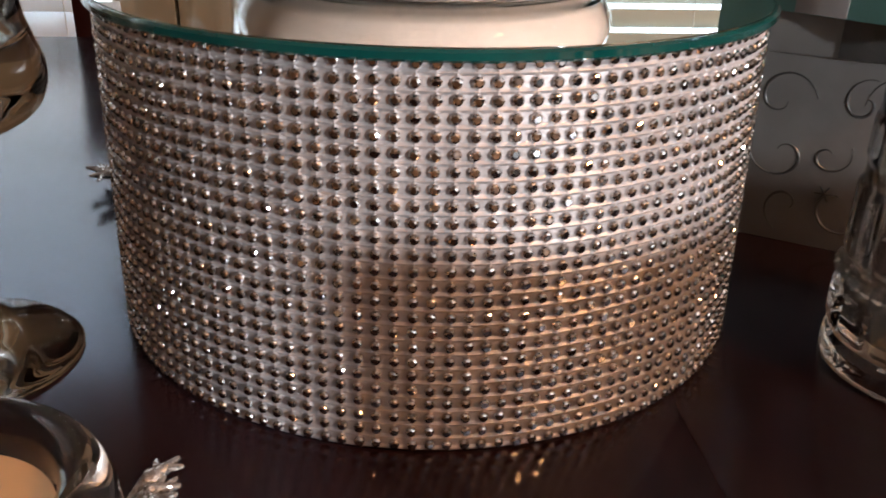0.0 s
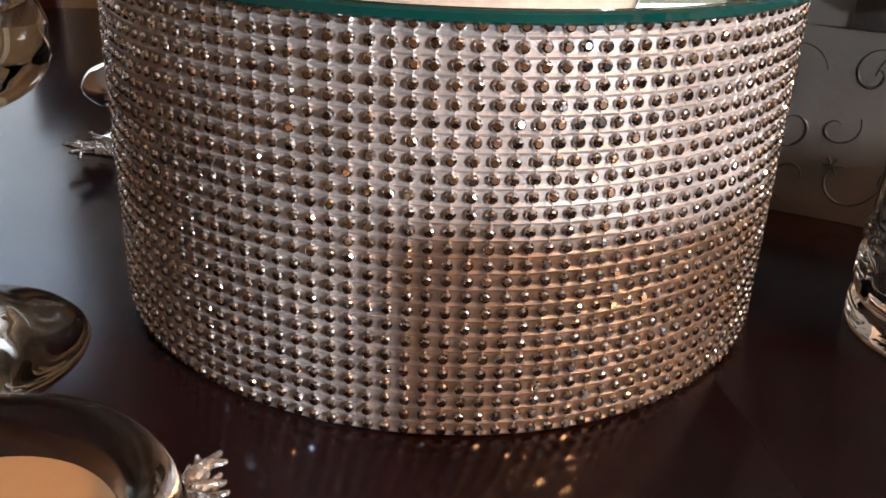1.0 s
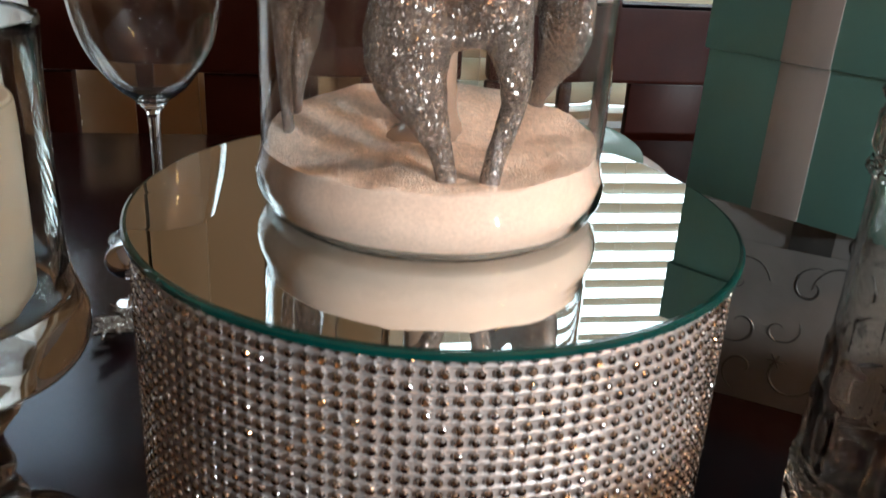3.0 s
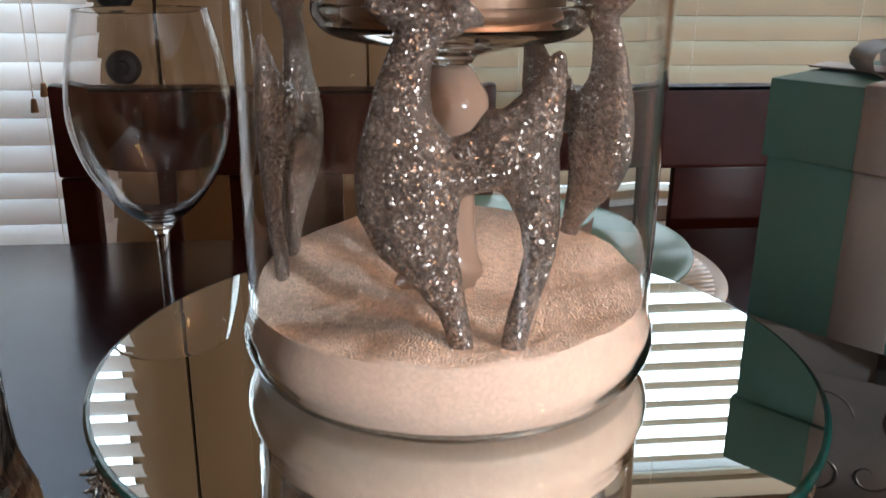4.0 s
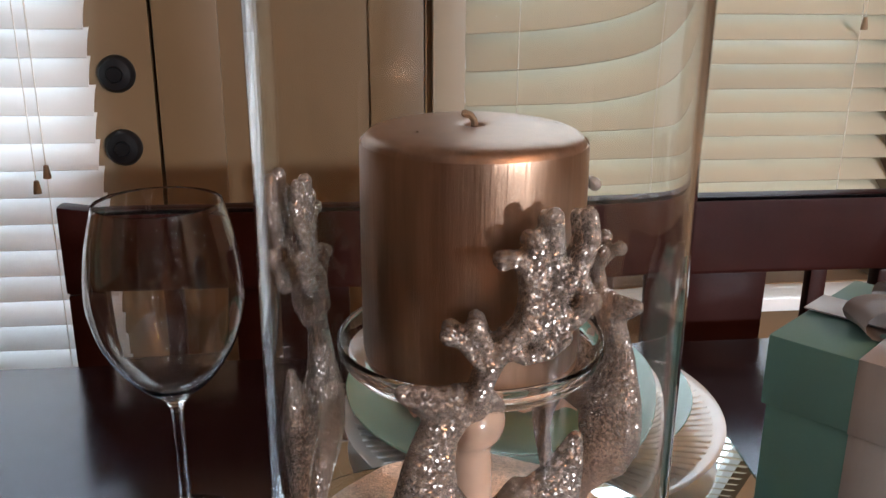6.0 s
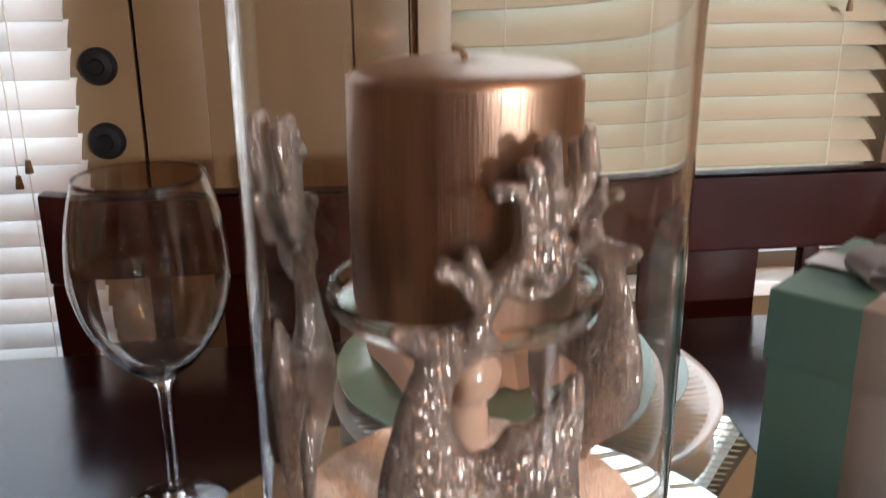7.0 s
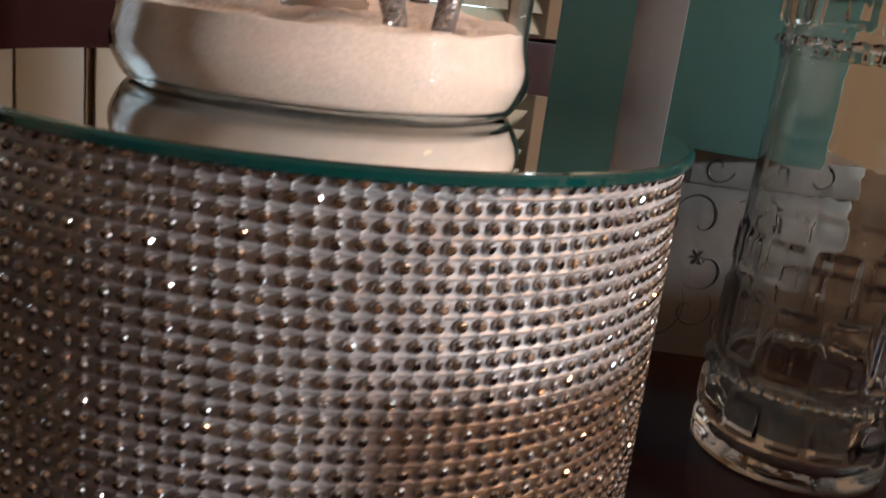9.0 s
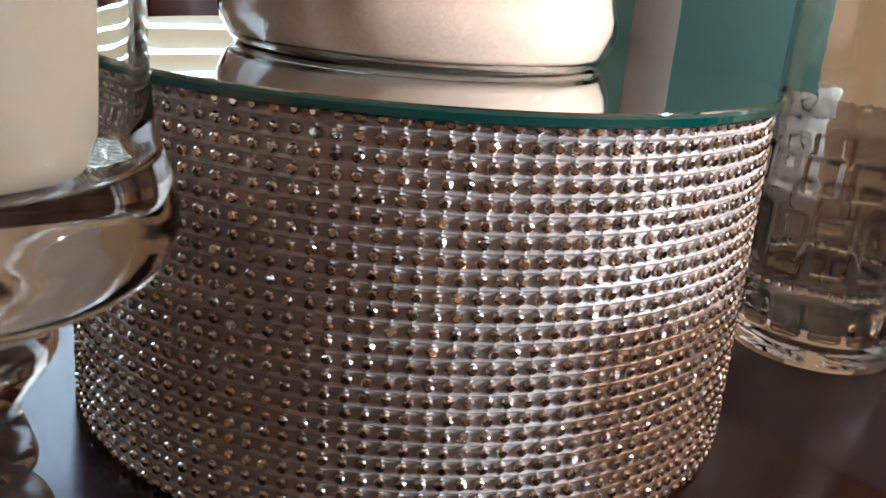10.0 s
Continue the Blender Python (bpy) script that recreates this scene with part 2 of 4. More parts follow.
M_NAPKIN = surface("blush_linen", (0.74, 0.61, 0.55), 0.85, vary=0.08, scale=60, bump=0.4, bump_scale=900)

# ---- mesh helpers ----


def finish(bm, smooth=35):
    bmesh.ops.recalc_face_normals(bm, faces=bm.faces)
    mesh = bpy.data.meshes.new("mesh")
    bm.to_mesh(mesh)
    bm.free()
    if smooth:
        mesh.polygons.foreach_set("use_smooth", [True] * len(mesh.polygons))
        mesh.set_sharp_from_angle(angle=radians(smooth))
    return mesh


def part(name, bm, material, parent=None, label="", smooth=35, matrix=None):
    """Links a bmesh as one mesh object, under a thing or a part where one is given."""
    mesh = finish(bm, smooth)
    mesh.name = name
    mesh.materials.append(material)
    ob = new(name, mesh)
    if parent:
        ob.parent = parent
    if matrix:
        ob.matrix_basis = matrix
    return tagged(ob, label)


def thing(name, m, label, category, group=""):
    ob = new(name)
    ob.empty_display_size = 0.02
    ob.matrix_basis = m
    return tagged(ob, label, category, group)


def block(sx, sy, sz, at=(0, 0, 0), bevel=0.0, bm=None, rot=None, segs=2):
    own = bmesh.new()
    bmesh.ops.create_cube(own, size=1)
    bmesh.ops.scale(own, vec=(sx, sy, sz), verts=own.verts)
    if bevel:
        bmesh.ops.bevel(own, geom=own.edges[:], offset=bevel, segments=segs, affect="EDGES", profile=0.6)
    m = Matrix.Translation(at) @ (rot or Matrix())
    bmesh.ops.transform(own, matrix=m, verts=own.verts)
    if bm is None:
        return own
    merge(bm, own)
    return bm


def merge(bm, other):
    mesh = bpy.data.meshes.new("tmp")
    other.to_mesh(mesh)
    other.free()
    bm.from_mesh(mesh)
    bpy.data.meshes.remove(mesh)


def lathe(profile, segs=48, closed=False, at=(0, 0, 0), wave=None):
    """Turns (radius, height) points round z. closed joins the last point to the first; wave(angle, r, z) gives a radius of its own."""
    bm = bmesh.new()
    rings = []
    for r, z in profile:
        if r < 1e-6:
            rings.append([bm.verts.new((at[0], at[1], at[2] + z))])
            continue
        ring = []
        for i in range(segs):
            a = 2 * math.pi * i / segs
            q = wave(a, r, z) if wave else r
            ring.append(bm.verts.new((at[0] + q * math.cos(a), at[1] + q * math.sin(a), at[2] + z)))
        rings.append(ring)
    pairs = list(zip(rings, rings[1:]))
    if closed:
        pairs.append((rings[-1], rings[0]))
    for a, b in pairs:
        for i in range(segs):
            j = (i + 1) % segs
            if len(a) == 1 and len(b) == 1:
                break
            if len(a) == 1:
                bm.faces.new((a[0], b[i], b[j]))
            elif len(b) == 1:
                bm.faces.new((a[i], a[j], b[0]))
            else:
                bm.faces.new((a[i], a[j], b[j], b[i]))
    return bm


def smooth_profile(points, steps=5):
    """A curve through the (radius, height) points."""
    out = []
    for i in range(len(points) - 1):
        p0, p1, p2, p3 = points[max(i - 1, 0)], points[i], points[i + 1], points[min(i + 2, len(points) - 1)]
        for k in range(steps):
            t = k / steps
            out.append(tuple(max(0.0, 0.5 * (2 * b + (c - a) * t + (2 * a - 5 * b + 4 * c - d) * t * t + (3 * b - a - 3 * c + d) * t ** 3)) if q == 0 else
                             0.5 * (2 * b + (c - a) * t + (2 * a - 5 * b + 4 * c - d) * t * t + (3 * b - a - 3 * c + d) * t ** 3)
                             for q, (a, b, c, d) in enumerate(zip(p0, p1, p2, p3))))
    out.append(points[-1])
    return out


def tube(bm, points, radii, segs=8, flat=1.0):
    """A round limb along points, with a radius at each and rounded ends. flat squeezes it in y."""
    pts = [Vector(p) for p in points]
    rings = []
    for i, p in enumerate(pts):
        d = (pts[min(i + 1, len(pts) - 1)] - pts[max(i - 1, 0)]).normalized()
        side = d.cross(Vector((0, 1, 0)))
        side = side.normalized() if side.length > 1e-4 else Vector((1, 0, 0))
        up = side.cross(d).normalized()
        rings.append((p, d, side, up, radii[i]))
    loops = []
    p, d, s, u, r = rings[0]
    loops.append([bm.verts.new(p - d * r * 0.7 + (s * math.cos(a) + u * math.sin(a) * flat) * r * 0.55) for a in [2 * math.pi * k / segs for k in range(segs)]])
    for p, d, s, u, r in rings:
        loops.append([bm.verts.new(p + (s * math.cos(a) + u * math.sin(a) * flat) * r) for a in [2 * math.pi * k / segs for k in range(segs)]])
    p, d, s, u, r = rings[-1]
    loops.append([bm.verts.new(p + d * r * 0.7 + (s * math.cos(a) + u * math.sin(a) * flat) * r * 0.55) for a in [2 * math.pi * k / segs for k in range(segs)]])
    for a, b in zip(loops, loops[1:]):
        for k in range(segs):
            bm.faces.new((a[k], a[(k + 1) % segs], b[(k + 1) % segs], b[k]))
    bm.faces.new(loops[0][::-1])
    bm.faces.new(loops[-1])
    return bm


# ---- the room ----
FLOOR_Z, CEIL_Z = -0.76, 1.95
BACK, FRONT, LEFT, RIGHT = 1.30, -4.4, -2.4, 4.6


def wall_with_openings(name, u0, u1, z0, z1, holes, matrix, thick=0.14):
    """A wall in its own plane (u along, v into the wall), pierced by holes (u0, u1, z0, z1)."""
    us = sorted({u0, u1, *[h[0] for h in holes], *[h[1] for h in holes]})
    zs = sorted({z0, z1, *[h[2] for h in holes], *[h[3] for h in holes]})
    bm = bmesh.new()
    solid = lambda i, j: 0 <= i < len(us) - 1 and 0 <= j < len(zs) - 1 and not any(
        h[0] <= us[i] and us[i + 1] <= h[1] and h[2] <= zs[j] and zs[j + 1] <= h[3] for h in holes)
    for i in range(len(us) - 1):
        for j in range(len(zs) - 1):
            if not solid(i, j):
                continue
            a, b, c, d = us[i], us[i + 1], zs[j], zs[j + 1]
            for v in (0, thick):
                bm.faces.new([bm.verts.new(q) for q in ((a, v, c), (b, v, c), (b, v, d), (a, v, d))])
            for (k, m, p, q) in ((i - 1, j, (a, c), (a, d)), (i + 1, j, (b, c), (b, d)), (i, j - 1, (a, c), (b, c)), (i, j + 1, (a, d), (b, d))):
                if not solid(k, m):
                    bm.faces.new([bm.verts.new(w) for w in ((p[0], 0, p[1]), (q[0], 0, q[1]), (q[0], thick, q[1]), (p[0], thick, p[1]))])
    bmesh.ops.remove_doubles(bm, verts=bm.verts, dist=1e-5)
    ob = part(name, bm, M_WALL, smooth=0, matrix=matrix)
    if name == "wall_front":
        ob.data.materials[0] = M_FRONT
    return tagged(ob, "warm beige painted interior wall", "wall", kind="structure")


DOOR_LITE = (-1.14, -0.495, -0.55, 1.15)
WINDOW = (0.176, 1.04, -0.22, 1.15)
DOOR_HOLE = (-1.27, 0.10, FLOOR_Z, 1.30)
wall_with_openings("wall_back", LEFT, RIGHT, FLOOR_Z, CEIL_Z, [DOOR_HOLE, WINDOW], ROOM @ pose(0, BACK, 0))
wall_with_openings("wall_front", LEFT, RIGHT, FLOOR_Z, CEIL_Z, [(2.86, 3.30, 0.76, 1.08)], ROOM @ pose(0, FRONT - 0.14, 0))
wall_with_openings("wall_left", FRONT, BACK, FLOOR_Z, CEIL_Z, [], ROOM @ pose(LEFT, 0, 0, 0, 0, 90))
wall_with_openings("wall_right", FRONT, BACK, FLOOR_Z, CEIL_Z, [], ROOM @ pose(RIGHT + 0.14, 0, 0, 0, 0, 90))
tagged(part("ceiling", block(RIGHT - LEFT + 0.3, BACK - FRONT + 0.3, 0.1, ((LEFT + RIGHT) / 2, (BACK + FRONT) / 2, CEIL_Z + 0.052)), M_CEIL, matrix=ROOM), "plain off-white painted ceiling", "ceiling", kind="structure")
tagged(part("floor", block(RIGHT - LEFT + 0.3, BACK - FRONT + 0.3, 0.1, ((LEFT + RIGHT) / 2, (BACK + FRONT) / 2, FLOOR_Z - 0.052)), M_FLOOR, matrix=ROOM), "brown oak board floor", "floor", kind="structure")
tagged(part("backdrop", block(4.2, 0.02, 3.4, (0, BACK + 0.75, 0.3)), M_OUT, matrix=ROOM), "bright hazy daylight outside the panes", "sky", kind="structure")

# the door with its glazed leaf and the fixed leaf beside it
door = tagged(new("door_1"), "cream painted patio door with glazed leaf and black locks", "door", kind="structure")
door.matrix_basis = ROOM @ pose(0, BACK, 0)
bm = bmesh.new()
for x0, x1, z0, z1 in ((-1.265, DOOR_LITE[0], FLOOR_Z + 0.005, 1.295), (DOOR_LITE[1], -0.371, FLOOR_Z + 0.005, 1.295), (DOOR_LITE[0], DOOR_LITE[1], FLOOR_Z + 0.005, DOOR_LITE[2]), (DOOR_LITE[0], DOOR_LITE[1], DOOR_LITE[3], 1.295)):
    block(x1 - x0, 0.045, z1 - z0, ((x0 + x1) / 2, 0.03, (z0 + z1) / 2), 0.0, bm)
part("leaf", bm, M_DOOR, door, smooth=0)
part("pane", block(DOOR_LITE[1] - DOOR_LITE[0] - 0.002, 0.006, DOOR_LITE[3] - DOOR_LITE[2] - 0.002, ((DOOR_LITE[0] + DOOR_LITE[1]) / 2, 0.045, 0.3)), M_GLASS, door, smooth=0).visible_shadow = False
bm = bmesh.new()
block(0.110, 0.045, 2.05, (-0.309, 0.028, 0.265), 0.002, bm)
block(0.262, 0.036, 2.05, (-0.123, 0.0325, 0.265), 0.0, bm)
block(0.106, 0.045, 2.05, (0.045, 0.028, 0.265), 0.002, bm)
# added strip behind the leaf joint, stops daylight leaking through
part("gap_blocker", block(0.030, 0.012, 2.04, (-0.3675, 0.060, 0.265)), M_BLACK, door, "dark strip added to block light in the door gap")
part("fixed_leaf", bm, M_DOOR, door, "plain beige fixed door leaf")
for z in (0.206, 0.077):
    prof = [(0, 0.022), (0.012, 0.022), (0.014, 0.016), (0.026, 0.014), (0.031, 0.009), (0.0325, 0.004), (0.0325, 0.0)]
    part("lock", lathe(prof, 40), M_BLACK, door, "round black lock rosette", matrix=pose(-0.431, 0.007, z, 90))
for name, x, w in (("trim", 0.143, 0.062), ("trim", -1.30, 0.06)):
    tagged(part(name, block(w, 0.02, 2.1, (x, BACK - 0.011, 0.3), 0.004), M_TRIM, matrix=ROOM), "cream painted casing board", "trim", kind="structure")
tagged(part("trim", block(2.4, 0.02, 0.07, (-0.1, BACK - 0.011, 1.385), 0.004), M_TRIM, matrix=ROOM), "cream painted head casing", "trim", kind="structure")

win = tagged(new("window_1"), "white framed window behind a cream blind", "window", kind="structure")
win.matrix_basis = ROOM @ pose(0, BACK, 0)
bm = bmesh.new()
for x0, x1, z0, z1 in ((0.178, 0.215, -0.215, 1.148), (1.0, 1.038, -0.215, 1.148), (0.215, 1.0, -0.215, -0.175), (0.215, 1.0, 1.11, 1.148), (0.215, 1.0, 0.45, 0.49)):
    block(x1 - x0, 0.04, z1 - z0, ((x0 + x1) / 2, 0.10, (z0 + z1) / 2), 0.003, bm)
part("window_frame", bm, M_BLIND_W, win)
part("window_sill", block(0.92, 0.10, 0.027, (0.61, -0.03, -0.2365), 0.004), M_CHARGER, win, "white painted sill")
part("pane", block(0.785, 0.005, 1.285, (0.6075, 0.11, 0.4675)), M_GLASS, win, smooth=0).visible_shadow = False
front_win = tagged(new("window_2"), "small high window letting in daylight", "window", kind="structure")
front_win.matrix_basis = ROOM @ pose(0, FRONT, 0)
bm = bmesh.new()
for x in (2.84, 3.32):
    block(0.03, 0.04, 0.40, (x, -0.02, 0.92), 0.003, bm)
for z in (0.735, 1.105):
    block(0.45, 0.036, 0.028, (3.08, -0.02, z), 0.003, bm)
part("window_frame", bm, M_BLIND_W, front_win)


def blind(x0, x1, z_top, z_low, pitch, depth, tilt, material, y, label, cords):
    """A horizontal slat blind: head rail, slats on two ladder tapes, bottom rail, pull cords with tassels."""
    ob = thing("window_blind", ROOM @ pose(0, y, 0), label, "blind")
    w = x1 - x0
    part("head_rail", block(w, 0.05, 0.05, ((x0 + x1) / 2, 0, z_top + 0.03), 0.003), material, ob)
    bm = bmesh.new()
    n = 6
    for k in range(n + 1):
        v = k / n - 0.5
        for s in (0, 1):
            for u in (-0.5, 0.5):
                bm.verts.new((u * w, v * depth, 0.0046 * (0.25 - v * v) * 4 + s * 0.0022))
    bm.verts.ensure_lookup_table()
    vs = bm.verts
    for k in range(n):
        a, b = 4 * k, 4 * k + 4
        bm.faces.new((vs[a], vs[a + 1], vs[b + 1], vs[b]))
        bm.faces.new((vs[a + 2], vs[b + 2], vs[b + 3], vs[a + 3]))
        bm.faces.new((vs[a], vs[b], vs[b + 2], vs[a + 2]))
        bm.faces.new((vs[a + 1], vs[a + 3], vs[b + 3], vs[b + 1]))
    bm.faces.new((vs[0], vs[2], vs[3], vs[1]))
    bm.faces.new((vs[4 * n], vs[4 * n + 1], vs[4 * n + 3], vs[4 * n + 2]))
    mesh = finish(bm)
    mesh.materials.append(material)
    z = z_top
    rng = random.Random(int(pitch * 1e5))
    while z > z_low:
        s = new("slat", mesh)
        s.parent = ob
        s.matrix_basis = pose((x0 + x1) / 2 + rng.uniform(-0.002, 0.002), 0, z, tilt + rng.uniform(-1.5, 1.5), rng.uniform(-0.12, 0.12), 0)
        z -= pitch
    part("bottom_rail", block(w, depth * 0.8, 0.018, ((x0 + x1) / 2, 0, z), 0.003), material, ob)
    for u in (0.12, 0.5, 0.88):
        bm = bmesh.new()
        tube(bm, [(x0 + u * w, -depth * 0.42, z_top), (x0 + u * w, -depth * 0.42, z)], [0.0009, 0.0009], 6)
        part("ladder_cord", bm, M_CORD, ob)
    for x, zl in cords:
        bm = bmesh.new()
        tube(bm, [(x - 0.006, -0.04, z_top), (x, -0.042, zl + 0.02)], [0.001, 0.001], 6)
        c = part("pull_cord", bm, M_CORD, ob)
        part("tassel", lathe([(0, 0.024), (0.004, 0.022), (0.0065, 0.004), (0.0065, 0.0), (0, 0.0)], 16, at=(x, -0.042, zl)), M_TASSEL, c)
    return ob


blind(-1.175, -0.462, 1.16, -0.60, 0.0473, 0.056, 58, M_BLIND_W, BACK - 0.035, "white closed slat blind over a glazed door", [(-0.560, 0.016), (-0.541, 0.042)])
blind(0.18, 1.035, 1.10, -0.16, 0.0455, 0.064, 40.5, M_BLIND_C, BACK + 0.042, "cream wide slat blind tilted in a window", [(0.93, 0.28)])

# fitting added round the two warm bulbs, out of view
pendant = thing("ceiling_light", ROOM @ pose(LAMP_X, LAMP_Y, CEIL_Z), "unseen black hanging ceiling light added with two warm bulbs", "ceiling light")
part("canopy", lathe([(0, -0.001), (0.055, -0.001), (0.052, -0.018), (0.008, -0.026), (0, -0.026)], 32), M_BLACK, pendant)
DROP = CEIL_Z - LAMP_Z - 0.09
part("rod", lathe([(0, -0.024), (0.005, -0.024), (0.005, -DROP), (0, -DROP)], 12), M_BLACK, pendant)
part("arm", block(0.16, 0.010, 0.010, (0, 0, -DROP), 0.002), M_BLACK, pendant)
for dx, dz in ((-0.07, 0.0), (0.07, 0.05)):
    z = LAMP_Z + dz - CEIL_Z
    part("socket", lathe([(0, z + 0.005), (0.014, z + 0.005), (0.014, -DROP - 0.004), (0, -DROP - 0.004)], 20), M_BLACK, pendant, matrix=pose(dx, 0, 0))
    part("bulb", lathe(smooth_profile([(0.0, z + 0.004), (0.012, z + 0.002), (0.020, z - 0.003), (0.016, z - 0.009), (0.0, z - 0.0105)], 4), 24), M_BULB, pendant, "glowing warm bulb", matrix=pose(dx, 0, 0))

# ---- table and chairs ----
table = thing("dining_table", ROOM @ pose(0, 0, 0), "dark espresso stained wooden dining table, glossy top", "table")
T_BACK, T_FRONT = 0.554, -0.36
for x0, x1 in ((-1.05, -0.52), (-0.5198, 0.0817), (0.0819, 0.62), (0.6205, 1.1)):
    part("top_board", block(x1 - x0, T_BACK - T_FRONT, 0.034, ((x0 + x1) / 2, (T_BACK + T_FRONT) / 2, -0.017), 0.0004), M_TABLE, table)
for y in (T_BACK - 0.08, T_FRONT + 0.08):
    part("apron", block(1.9, 0.022, 0.085, (0.02, y, -0.0775), 0.002), M_TABLE, table)
for x in (-0.95, 1.0):
    part("apron", block(0.022, 0.72, 0.085, (x, 0.097, -0.0775), 0.002), M_TABLE, table)
    for y in (T_BACK - 0.09, T_FRONT + 0.09):
        part("leg", block(0.075, 0.075, 0.725, (x, y, -0.3965), 0.004), M_TABLE, table)


CREST = 0.141


def dining_chair(x, y, turn, group):
    """A slat back chair drawn up to the far side of the table; the middle splat is wide."""
    ob = thing("dining_chair", ROOM @ pose(x, y, FLOOR_Z, 0, 0, turn), "dark cherry wooden dining chair with slatted back", "chair", group)
    h = CREST - FLOOR_Z
    for s in (-1, 1):
        part("back_post", block(0.036, 0.022, h - 0.098, (s * 0.217, 0, (h - 0.098) / 2), 0.004), M_CHAIR, ob)
        part("leg", block(0.036, 0.036, 0.43, (s * 0.205, -0.385, 0.2135), 0.004), M_CHAIR, ob)
        part("slat", block(0.021, 0.016, 0.38, (s * 0.1245, 0, h - 0.097 - 0.19), 0.002), M_CHAIR, ob)
    # the crest dips between its raised ends
    bm = block(0.47, 0.026, 0.086, (0, -0.004, h - 0.053), 0.005)
    bmesh.ops.bisect_edges(bm, edges=[e for e in bm.edges if abs(e.verts[0].co.x - e.verts[1].co.x) > 0.3], cuts=14)
    for v in bm.verts:
        if v.co.z > h - 0.05:
            v.co.z += 0.013 * (abs(v.co.x) / 0.235) ** 3
    bmesh.ops.connect_verts(bm, verts=[v for v in bm.verts if abs(v.co.x) < 0.22])
    part("top_rail", bm, M_CHAIR, ob)
    part("splat", block(0.118, 0.014, 0.38, (0, 0, h - 0.097 - 0.19), 0.002), M_CHAIR, ob)
    part("lower_rail", block(0.398, 0.02, 0.05, (0, 0, h - 0.097 - 0.38), 0.003), M_CHAIR, ob)
    part("seat", block(0.45, 0.42, 0.035, (0, -0.205, 0.4455), 0.01), M_CHAIR, ob)
    return ob


dining_chair(-0.111, 0.655, 0, "chairs round the table")
dining_chair(0.392, 0.655, 0, "chairs round the table")
# unseen near-side chair, added so its crest shades the lower riser
dining_chair(0.465, -0.495, 180, "chairs round the table")

# ---- the riser and its mirror ----
R, H = 0.130, 0.1276
ROWS_N, COLS_N, ROW0, ROW_STEP = 25, 142, 0.0028, 0.00518
FLARE = 0.0018                         # the mesh wrap widens towards the table
riser = thing("cake_riser", pose(0, 0, 0), "round riser wrapped in silver rhinestone mesh on the table", "riser")
part("core", lathe([(0, 0.0008), (R - 0.0021 + FLARE, 0.0008), (R - 0.0021, H - 0.0004), (0, H - 0.0004)], 142), M_BACKING, riser, "silvered plastic mesh backing")


def ridge(bm, ring_a, ring_b, ring_c, closed):
    n = len(ring_a)
    for i in range(n if closed else n - 1):
        j = (i + 1) % n
        bm.faces.new((ring_a[i], ring_a[j], ring_b[j], ring_b[i]))
        bm.faces.new((ring_b[i], ring_b[j], ring_c[j], ring_c[i]))


bm = bmesh.new()
rng = random.Random(5)
R0 = R - 0.0021
for k in range(ROWS_N + 1):
    z = min(max(ROW0 + (k - 0.5) * ROW_STEP, 0.0014), H - 0.001)
    rings = []
    for dz, dr in ((-0.00095, 0), (0, 0.0006), (0.00095, 0)):
        q = R0 + dr + FLARE * (1 - z / H)
        rings.append([bm.verts.new((q * math.cos(a), q * math.sin(a), z + dz + rng.uniform(-1, 1) * 0.0001)) for a in [2 * math.pi * i / COLS_N for i in range(COLS_N)]])
    ridge(bm, *rings, True)
for i in range(COLS_N):
    a0 = 2 * math.pi * i / COLS_N
    rings = []
    for da, dr in ((-0.0080, 0), (0, 0.0006), (0.0080, 0)):
        rings.append([bm.verts.new(((R0 + dr + FLARE * (1 - z / H)) * math.cos(a0 + da), (R0 + dr + FLARE * (1 - z / H)) * math.sin(a0 + da), z)) for z in (0.001, H * 0.5, H - 0.0006)])
    ridge(bm, *rings, False)
part("mesh_webbing", bm, M_BACKING, riser, "silver plastic grid between the stones")


def stone_shape():
    """One cut stone, its table towards +x: girdle, crown facets, table."""
    verts, faces = [], []
    for r, h, turn in ((0.00195, 0.0, 0), (0.00190, 0.0006, 0), (0.00150, 0.0013, 0.5), (0.00098, 0.00160, 0.5)):
        for k in range(8):
            a = 2 * math.pi * (k + turn) / 8
            verts.append((h, r * math.cos(a), r * math.sin(a)))
    for ring in range(3):
        for k in range(8):
            a, b = ring * 8 + k, ring * 8 + (k + 1) % 8
            if ring == 1:
                faces += [(a, b, a + 8), (b, (b - 8) % 8 + 16, a + 8)]
            else:
                faces.append((a, b, b + 8, a + 8))
    faces.append(tuple(range(24, 32)))
    return verts, faces


STONE_V, STONE_F = stone_shape()
stone_mesh = bpy.data.meshes.new("rhinestone")
stone_mesh.from_pydata(STONE_V, [], STONE_F)
stone_mesh.materials.append(M_STONE)
all_v, all_f = [], []
